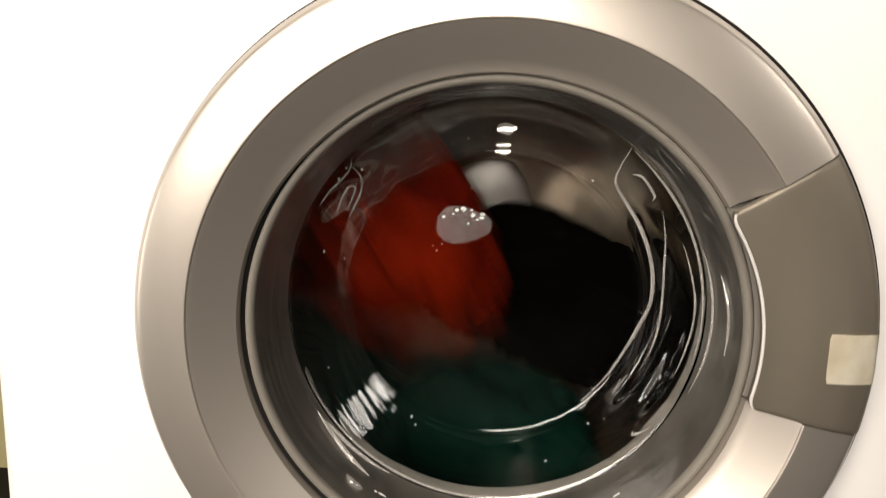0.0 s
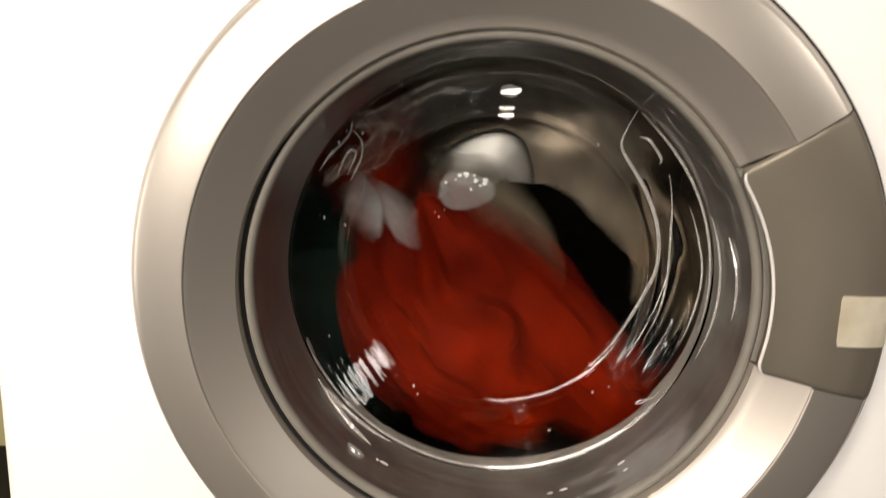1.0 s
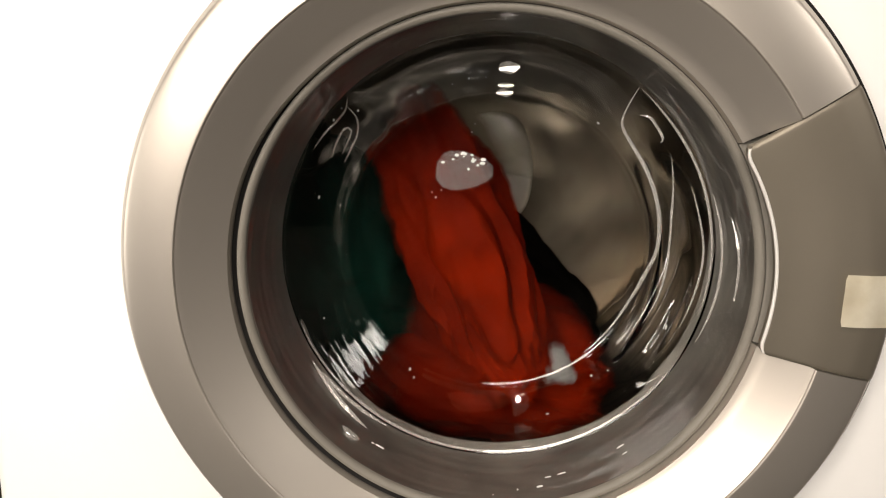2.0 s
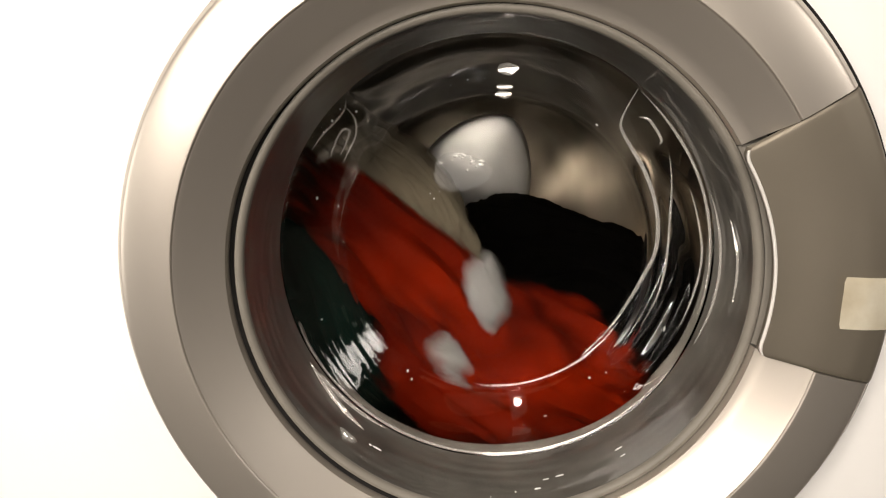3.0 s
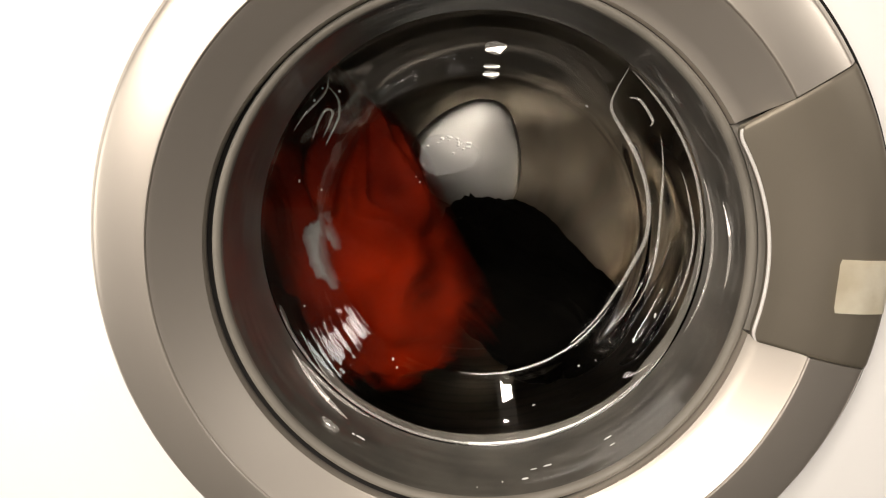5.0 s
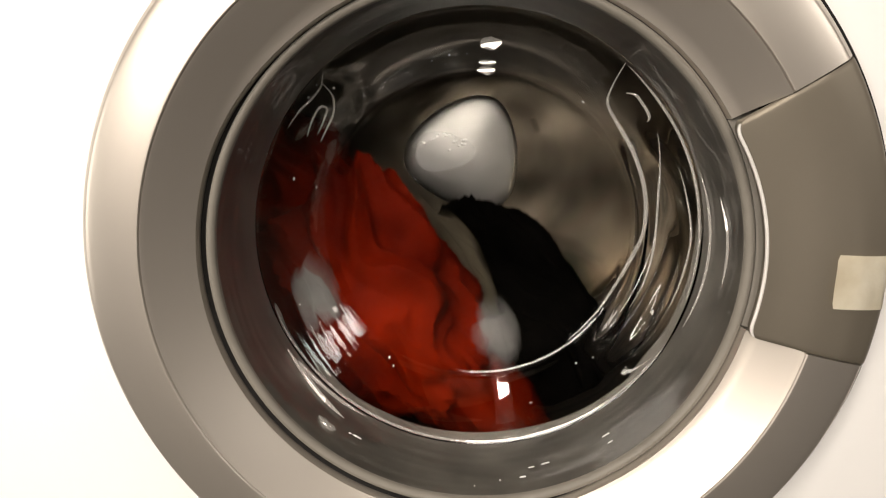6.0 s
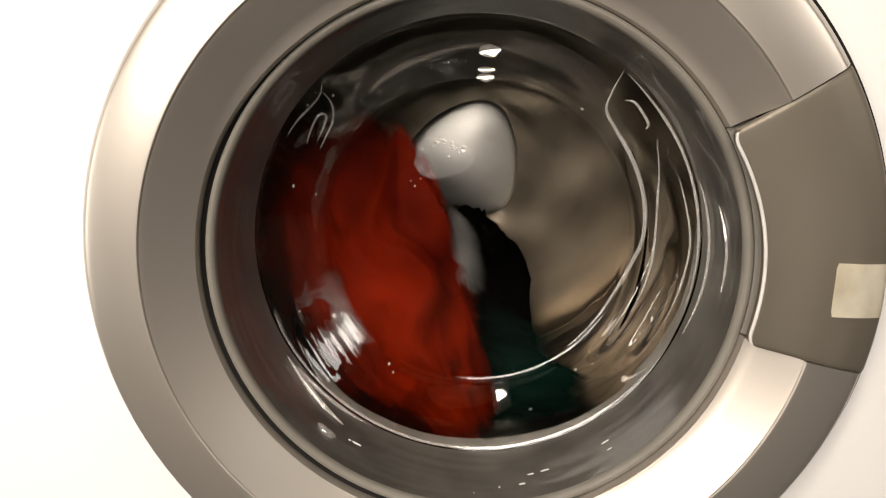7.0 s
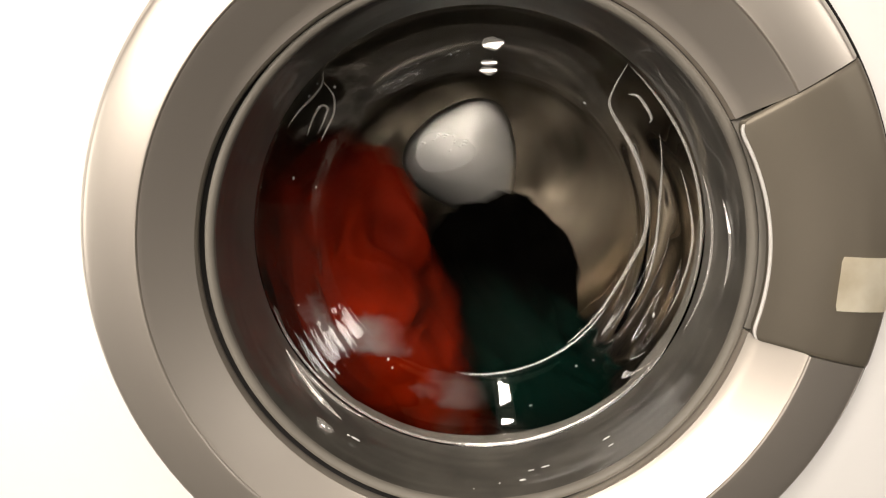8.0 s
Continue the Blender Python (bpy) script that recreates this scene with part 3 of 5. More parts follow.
def lifter_mesh(a):
    bm = bmesh.new()
    n, m = 24, 14
    rows = []
    for i in range(n + 1):
        y = 0.135 + 0.285 * i / n
        ends = math.sqrt(max(0.0, 1 - (2 * i / n - 1) ** 8))
        row = []
        for j in range(m + 1):
            u = 2 * j / m - 1
            h = 0.070 * (0.7 + 0.3 * i / n) * ends * (1 - abs(u) ** 2.4) ** 0.75
            half_width = 0.028
            x, z = u * half_width, -(math.sqrt(0.2242 ** 2 - (u * half_width) ** 2) - h)
            row.append(bm.verts.new((x * math.cos(a) - z * math.sin(a), y, x * math.sin(a) + z * math.cos(a))))
        rows.append(row)
    for i in range(n):
        for j in range(m):
            bm.faces.new((rows[i][j], rows[i][j + 1], rows[i + 1][j + 1], rows[i + 1][j]))
    return bm


for k in range(3):
    part("lifter", lifter_mesh(radians(120 * k)), LIFTER, drum, "steel lifter ridge of the drum")

# rows of holes in the drum's shell and back
holes = bmesh.new()
for iy in range(15):
    for ia in range(72):
        if ia % 24 in (0, 1, 23):
            continue
        a = radians(5 * (ia + 0.5 * (iy % 2)) - 90)
        y = 0.150 + 0.0185 * iy
        ring = [holes.verts.new(((0.2238) * math.cos(a + 0.0028 * 5 * math.cos(t)), y + 0.0028 * math.sin(t), 0.2238 * math.sin(a + 0.0028 * 5 * math.cos(t)))) for t in (2 * math.pi * q / 8 for q in range(8))]
        holes.faces.new(ring)
tagged(part("holes", holes, HOLE, drum, smooth=False), kind="stuff")


# ---- laundry ----
def garment(name, size, mat, seed, label, folds=5.0, depth=0.16, bend=0.0, detail=6, parent=None):
    """A crumpled wad of wet cloth: long folds that run along it, smaller creases across them."""
    bm = bmesh.new()
    bmesh.ops.create_icosphere(bm, subdivisions=detail, radius=1.0)
    o = Vector((seed * 7.3, seed * 3.1, seed * 5.7))
    for v in bm.verts:
        p = v.co.copy()
        p = Vector([math.copysign(abs(c) ** 0.8, c) for c in p])
        w = noise.noise_vector(p * 1.3 + o) * 0.55
        q = p + w
        ridge = 1 - abs(noise.noise(Vector((q.x * 0.8, q.y * folds * 0.55, q.z * folds * 0.55)) + o)) * 2.2
        fine = 1 - abs(noise.noise(Vector((q.x * 2.2, q.y * folds * 1.3, q.z * folds * 1.3)) + o * 2)) * 2
        lump = noise.noise(p * 1.1 + o * 3) + 0.5 * noise.noise(p * 2.3 + o)
        crease = 1 - abs(noise.noise(Vector((q.x * 4, q.y * folds * 2.4, q.z * folds * 2.4)) + o * 5)) * 2
        f = 1 + 0.28 * lump + depth * ridge + depth * 0.30 * fine + depth * 0.08 * crease
        c = Vector((p.x * f * size[0], p.y * f * size[1], p.z * f * size[2])) * 0.5
        c.z += bend * ((p.x) ** 2 - 0.4)
        v.co = c
    ob = part(name, bm, mat, parent)
    for poly in ob.data.polygons:
        poly.use_smooth = True
    if parent is None:
        tagged(ob, label, "laundry", group="washing in the drum")
    elif label:
        ob["label"] = label
    return ob


red_shirt = garment("red_shirt", (0.175, 0.085, 0.118), RED, 1, "crumpled wet bright red shirt tumbling in the drum", folds=4.5, depth=0.22)
red_towel = garment("red_towel", (0.225, 0.065, 0.079), RED, 2, "long twisted wet red towel tumbling in the drum", folds=5.0)
red_cloth = garment("red_cloth", (0.115, 0.060, 0.065), RED, 9, "small crumpled wet red cloth tumbling in the drum", folds=5.0)
green_shirt = garment("green_shirt", (0.150, 0.080, 0.105), GREEN, 3, "crumpled wet dark green shirt tumbling in the drum", folds=4.0)
green_towel = garment("green_towel", (0.165, 0.060, 0.058), GREEN, 8, "twisted wet dark green towel tumbling in the drum", folds=5.0)
beige_cloth = garment("beige_cloth", (0.155, 0.044, 0.047), BEIGE, 4, "twisted wet beige linen cloth tumbling in the drum", folds=6.0, bend=-0.02)
beige_napkin = garment("beige_napkin", (0.115, 0.035, 0.040), BEIGE, 7, "small wet beige linen napkin tumbling in the drum", folds=6.0, bend=-0.01)
white_sock = garment("white_sock", (0.042, 0.014, 0.021), WHITE, 13, "small crumpled wet white sock tumbling in the drum", folds=3.0, depth=0.3, detail=5)
white_vest = garment("white_vest", (0.044, 0.013, 0.022), WHITE, 11, "small wet white vest bunched up in the drum", folds=3.0, depth=0.3, detail=5)
black_trousers = garment("black_trousers", (0.20, 0.08, 0.12), DARK, 5, "wet black trousers bundled deep in the drum", folds=4.0)

# foam and drops on the glass
foam_bm = bmesh.new()
ring_prev = None
for k in range(7):
    f = k / 6
    ring = []
    for i in range(40):
        a = 2 * math.pi * i / 40
        r = (0.0172 + 0.0018 * math.cos(3 * a + 0.6) + 0.0012 * noise.noise((math.cos(a) * 3, math.sin(a) * 3, 1))) * f
        ring.append(foam_bm.verts.new((r * math.cos(a) * 1.08, -0.0012 * (1 - f ** 2), r * math.sin(a) * (0.52 if math.sin(a) > 0 else 0.98))) if k else None)
    if k == 0:
        hub_v = foam_bm.verts.new((0, -0.0012, 0))
    elif k == 1:
        for i in range(40):
            foam_bm.faces.new((hub_v, ring[i], ring[(i + 1) % 40]))
    else:
        for i in range(40):
            foam_bm.faces.new((ring_prev[i], ring[i], ring[(i + 1) % 40], ring_prev[(i + 1) % 40]))
    ring_prev = ring
foam_patch = tagged(part("foam_patch", foam_bm, FOAM), "thin white soap foam patch clinging to the glass", "foam")
bubble_bm = bmesh.new()
bmesh.ops.create_icosphere(bubble_bm, subdivisions=2, radius=1.0)
bubble_mesh = part("bubble", bubble_bm, SOAP, foam_patch).data
for k in range(16):
    bubble = new("bubble", bubble_mesh)
    bubble.parent = foam_patch
    size = random.uniform(0.0005, 0.0012)
    across = random.uniform(-0.016, 0.014)
    bubble.matrix_world = Matrix.LocRotScale((across, -0.0012, 0.0075 * math.sqrt(max(0, 1 - (across / 0.0185) ** 2)) + random.uniform(-0.007, 0.001)), None, (size * random.uniform(1, 1.8), 0.0006, size))
bpy.data.objects["bubble"].scale = (0.0009, 0.0006, 0.0009)
bpy.data.objects["bubble"].location = (0.004, -0.0014, -0.002)
foam_patch.matrix_world = pose(-0.0235, 0.1170, 0.0515)


# specks of soap and drops that cling to the glass, the long ones painted reflections: x, y, z, width, height in
# millimetres
SPECKS = """-65.7 48.9 -118.6 5 1.8; -69.8 48.5 -116.4 2.1 1.1; 82.1 49.5 -108.5 4.2 1.4; 83.5 41.8 -108.8 2.8 1; 47.6 46.8 -127.6 4.3 1.4;
39.4 46.5 -130.5 3.2 1.1; 34.1 39.1 -133 3.2 1.8; 21 38.6 -135.7 1.1 1.1; -65.1 26.2 -126.4 3.4 1.4; 69.2 99.8 -83.7 1.5 1.5;
61.1 104.7 82.9 2.1 1.1; -101.7 78.8 79.6 1.7 1.4; -88.5 87.6 85.5 1.4 1.4; -40.1 108.8 30.7 1.1 1.1; -42.7 108.9 33.9 0.7 0.7;
-36.6 108.8 35.6 0.7 0.7; -18.3 109.4 74 1.1 0.7; -16.4 109.5 79.3 0.7 0.7; -53.5 104.5 -88.6 1.5 2.3; -50.4 102.3 -93.5 1.1 1.9;
-114 92.4 29.7 2.2 1.1; -102.3 103.1 23.4 1.5 0.7; 79.1 96.2 -77.9 1.1 0.8; 111.2 85.7 -42.3 1.5 3.3; 41 92.6 -109.9 2.3 0.8;
-21.2 99.7 107.5 1.1 1.1; -31.6 100.8 103.7 0.7 0.7; -10.7 100.1 108.6 0.7 0.7; -96.5 77.1 86.9 1 1; -110 89.7 -50.4 1.1 1.1; 6.1 33.9 -137.6 0.7 0.7"""
speck_bm = bmesh.new()
bmesh.ops.create_icosphere(speck_bm, subdivisions=2, radius=0.5)
for v in speck_bm.verts:
    v.co *= 1 + 0.35 * noise.noise(v.co * 4)
speck = None
for row in SPECKS.split(";"):
    sx, sy, sz, wide, high = (float(c) * 0.001 for c in row.split())
    a = math.atan2(sz, sx)
    if wide > 0.0025:
        wide, high = wide * 1.3, high * 0.7
    if speck is None:
        speck = tagged(part("soap_glint_speck", speck_bm, SOAP), "tiny white speck on the glass, for soap and for painted glints", "soap speck", group="soap specks on the glass")
        ob = speck
    else:
        ob = new("soap_glint_speck", speck.data)
        tagged(ob, "tiny white speck on the glass, for soap and for painted glints", "soap speck", group="soap specks on the glass")
    ob.matrix_world = Matrix.LocRotScale((sx, sy, sz), Euler((0, math.pi / 2 - a if high < wide else 0, 0)), (wide, 0.0009, high))


def tumble(cloth, rows):
    """Rows of seconds, place, turn in the drum's plane and swing towards the room."""
    walk(cloth, [(t, pose(x, y, z, 0, turn_in_plane, 0) @ pose(0, 0, 0, 0, 0, swing)) for t, x, y, z, turn_in_plane, swing in rows])


def motions():
    tops = (-0.05, 0.47, 1.0, 1.52, 2.16, 2.8, 3.42, 4.0, 4.55, 5.08, 5.6, 6.13, 6.65, 7.19, 7.72, 8.25)   # a lifter passes the top
    turned = [60 + 120 * k for k in range(len(tops))]
    walk(drum, [(0.1 * i, pose(AXIS[0], 0, AXIS[1], 0, float(np.interp(0.1 * i, tops, turned)), 0)) for i in range(81)])
    tumble(red_shirt, [
        (0.0, -0.082, 0.180, 0.039, 65, 25), (0.1, -0.039, 0.178, -0.029, 65, 0), (0.2, -0.014, 0.180, -0.064, 48, 0), (0.3, 0.013, 0.200, -0.108, 40, 0),
        (0.4, -0.003, 0.240, -0.125, 25, 0), (0.5, -0.147, 0.205, -0.096, 62, 0), (0.6, -0.131, 0.220, -0.060, 75, 0), (0.7, -0.142, 0.200, -0.039, 85, 0),
        (0.8, -0.105, 0.178, 0.083, 60, 0), (0.9, -0.041, 0.178, -0.022, 65, 0), (1.0, -0.036, 0.175, -0.068, 52, 0), (1.1, 0.010, 0.200, -0.099, 40, 0),
        (1.2, -0.005, 0.240, -0.125, 25, 0), (1.3, -0.078, 0.240, -0.108, 40, 0), (1.4, -0.135, 0.220, -0.053, 75, 0), (1.5, -0.180, 0.200, -0.025, 90, 0),
        (1.6, -0.107, 0.178, 0.087, 60, 0), (1.7, -0.043, 0.178, -0.017, 65, 0), (1.8, -0.019, 0.180, -0.051, 48, 0), (1.9, 0.008, 0.200, -0.094, 40, 0),
        (2.0, -0.006, 0.240, -0.125, 25, 0), (2.1, -0.080, 0.240, -0.107, 40, 0), (2.2, -0.136, 0.220, -0.052, 75, 0), (2.3, -0.146, 0.200, -0.031, 85, 0),
        (2.4, -0.106, 0.178, 0.088, 60, 0), (2.6, -0.129, 0.200, -0.028, 75, 0), (2.8, -0.053, 0.180, -0.047, 50, 0), (2.9, -0.069, 0.178, -0.035, 55, 0),
        (3.0, 0.024, 0.190, -0.119, 20, 0), (3.1, -0.071, 0.180, -0.054, 48, 0), (3.2, -0.059, 0.185, -0.056, 65, 0), (3.3, -0.054, 0.200, -0.074, 75, 0),
        (3.4, -0.010, 0.230, -0.125, 30, 0), (3.5, -0.150, 0.215, -0.092, 72, 0), (3.6, -0.092, 0.180, -0.049, 38, 0), (3.7, -0.087, 0.178, -0.041, 48, 0),
        (3.8, -0.098, 0.178, -0.033, 75, 0), (3.9, -0.101, 0.178, -0.026, 80, 0), (4.0, -0.077, 0.180, -0.048, 78, 0), (4.1, -0.064, 0.178, -0.041, 55, 0),
        (4.2, -0.064, 0.180, -0.070, 45, 0), (4.3, -0.056, 0.185, -0.071, 50, 0), (4.4, -0.044, 0.200, -0.119, 40, 0), (4.5, -0.078, 0.215, -0.144, 30, 0),
        (4.6, -0.091, 0.210, -0.101, 50, 0), (4.7, -0.132, 0.200, -0.058, 80, 0), (4.8, -0.096, 0.178, -0.036, 75, 0), (4.9, -0.099, 0.178, -0.027, 80, 0),
        (5.0, -0.094, 0.178, -0.029, 70, 0), (5.1, -0.064, 0.178, -0.041, 55, 0), (5.2, -0.064, 0.180, -0.071, 45, 0), (5.3, -0.057, 0.185, -0.072, 50, 0),
        (5.4, -0.046, 0.200, -0.120, 40, 0), (5.5, -0.051, 0.205, -0.119, 30, 0), (5.6, -0.091, 0.210, -0.100, 50, 0), (5.7, -0.132, 0.200, -0.058, 80, 0),
        (5.8, -0.092, 0.178, -0.055, 70, 0), (5.9, -0.071, 0.178, -0.054, 58, 0), (6.0, -0.076, 0.180, -0.067, 60, 0), (6.1, -0.078, 0.178, -0.054, 55, 0),
        (6.2, -0.030, 0.178, -0.080, 32, 0), (6.3, -0.056, 0.178, -0.093, 36, 0), (6.4, -0.092, 0.178, -0.063, 52, 0), (6.5, -0.063, 0.178, -0.077, 60, 35),
        (6.6, -0.048, 0.200, -0.120, 12, 0), (6.7, -0.112, 0.200, -0.083, 58, 0), (6.8, -0.064, 0.178, -0.050, 45, 0), (6.9, -0.057, 0.178, -0.063, 45, 0),
        (7.0, -0.080, 0.180, -0.041, 78, 0), (7.1, -0.087, 0.178, -0.033, 60, 0), (7.2, -0.075, 0.178, -0.054, 55, 0), (7.3, -0.060, 0.178, -0.091, 40, 0),
        (7.4, -0.082, 0.180, -0.092, 42, 0), (7.5, -0.085, 0.175, -0.099, 45, 20), (7.6, -0.085, 0.178, -0.085, 45, 0), (7.7, -0.088, 0.178, -0.078, 45, 0),
        (7.8, -0.060, 0.178, -0.076, 42, 0), (7.9, -0.077, 0.178, -0.067, 48, 0), (8.0, -0.092, 0.180, -0.058, 74, 0),
    ])
    tumble(red_towel, [
        (0.0, -0.020, 0.310, 0.193, 15, 0), (0.1, -0.065, 0.300, -0.114, 30, 0), (0.2, -0.131, 0.260, -0.036, 55, 0), (0.3, -0.053, 0.200, -0.034, 50, 0),
        (0.4, -0.016, 0.185, -0.031, 68, 0), (0.5, -0.015, 0.160, 0.007, 57, 0), (0.6, 0.019, 0.185, -0.016, 86, 0), (0.7, 0.001, 0.300, -0.125, 12, 0),
        (0.8, 0.004, 0.330, -0.124, 15, 0), (0.9, -0.069, 0.300, -0.113, 30, 0), (1.0, 0.039, 0.175, -0.059, 45, 0), (1.1, -0.055, 0.200, -0.026, 50, 0),
        (1.2, -0.019, 0.185, -0.023, 68, 0), (1.3, -0.031, 0.180, -0.011, 54, 0), (1.4, 0.015, 0.185, -0.009, 86, 0), (1.5, -0.004, 0.330, -0.145, 10, 30),
        (1.6, 0.002, 0.330, -0.124, 15, 0), (1.7, -0.073, 0.300, -0.111, 30, 0), (1.8, -0.133, 0.260, -0.021, 55, 0), (1.9, -0.056, 0.200, -0.022, 50, 0),
        (2.0, -0.021, 0.185, -0.020, 68, 0), (2.1, -0.032, 0.180, -0.008, 54, 0), (2.2, 0.014, 0.185, -0.007, 86, 0), (2.3, -0.001, 0.300, -0.125, 12, 0),
        (2.4, 0.003, 0.330, -0.124, 15, 0), (2.6, -0.019, 0.280, -0.125, 30, 0), (2.8, -0.001, 0.270, -0.125, 40, 0), (2.9, -0.001, 0.270, -0.125, 40, 0),
        (3.0, -0.064, 0.180, -0.033, 40, 0), (3.1, 0.017, 0.270, -0.122, 40, 0), (3.2, -0.027, 0.280, -0.124, 40, 0), (3.3, -0.057, 0.290, -0.117, 40, 0),
        (3.4, -0.099, 0.280, -0.095, 50, 0), (3.5, -0.119, 0.190, -0.084, 65, 0), (3.6, -0.086, 0.260, -0.024, 60, 0), (3.7, -0.115, 0.260, -0.027, 70, 0),
        (3.8, -0.116, 0.270, -0.010, 60, 0), (3.9, -0.104, 0.270, -0.001, 60, 0), (4.0, -0.038, 0.190, -0.066, 74, 0), (4.1, 0.004, 0.250, -0.124, 50, 0),
        (4.2, 0.050, 0.250, -0.112, 50, 0), (4.3, 0.030, 0.260, -0.119, 40, 0), (4.4, -0.035, 0.270, -0.123, 30, 0), (4.5, -0.092, 0.250, -0.138, 25, 0),
        (4.6, -0.123, 0.280, -0.071, 60, 0), (4.7, -0.112, 0.260, -0.083, 70, 0), (4.8, -0.113, 0.270, -0.013, 60, 0), (4.9, -0.103, 0.270, -0.002, 60, 0),
        (5.0, -0.081, 0.260, -0.010, 60, 0), (5.1, 0.003, 0.250, -0.124, 50, 0), (5.2, 0.049, 0.250, -0.113, 50, 0), (5.3, 0.028, 0.260, -0.120, 40, 0),
        (5.4, -0.037, 0.270, -0.123, 30, 0), (5.5, -0.089, 0.280, -0.102, 40, 0), (5.6, -0.123, 0.280, -0.071, 60, 0), (5.7, -0.112, 0.260, -0.083, 70, 0),
        (5.8, -0.117, 0.260, -0.078, 70, 0), (5.9, -0.135, 0.270, -0.053, 70, 0), (6.0, -0.023, 0.195, -0.116, 52, 0), (6.1, -0.131, 0.260, -0.004, 60, 0),
        (6.2, -0.014, 0.250, -0.006, 50, 0), (6.3, 0.026, 0.250, -0.043, 60, 0), (6.4, 0.048, 0.250, -0.113, 40, 0), (6.5, -0.111, 0.260, -0.127, 50, 0),
        (6.6, -0.073, 0.250, -0.110, 30, 0), (6.7, -0.044, 0.260, -0.121, 30, 0), (6.8, -0.111, 0.270, -0.084, 60, 0), (6.9, -0.122, 0.270, -0.052, 60, 0),
        (7.0, -0.051, 0.195, -0.075, 66, 0), (7.1, -0.100, 0.250, 0.012, 55, 0), (7.2, -0.072, 0.250, 0.013, 50, 0), (7.3, 0.005, 0.250, -0.013, 75, 0),
        (7.4, -0.052, 0.270, -0.119, 40, 0), (7.5, -0.091, 0.250, -0.139, 45, 0), (7.6, -0.031, 0.270, -0.123, 20, 0), (7.7, -0.089, 0.280, -0.101, 40, 0),
        (7.8, -0.116, 0.270, -0.079, 60, 0), (7.9, -0.132, 0.270, -0.034, 65, 0), (8.0, -0.063, 0.195, -0.097, 66, 0),
    ])
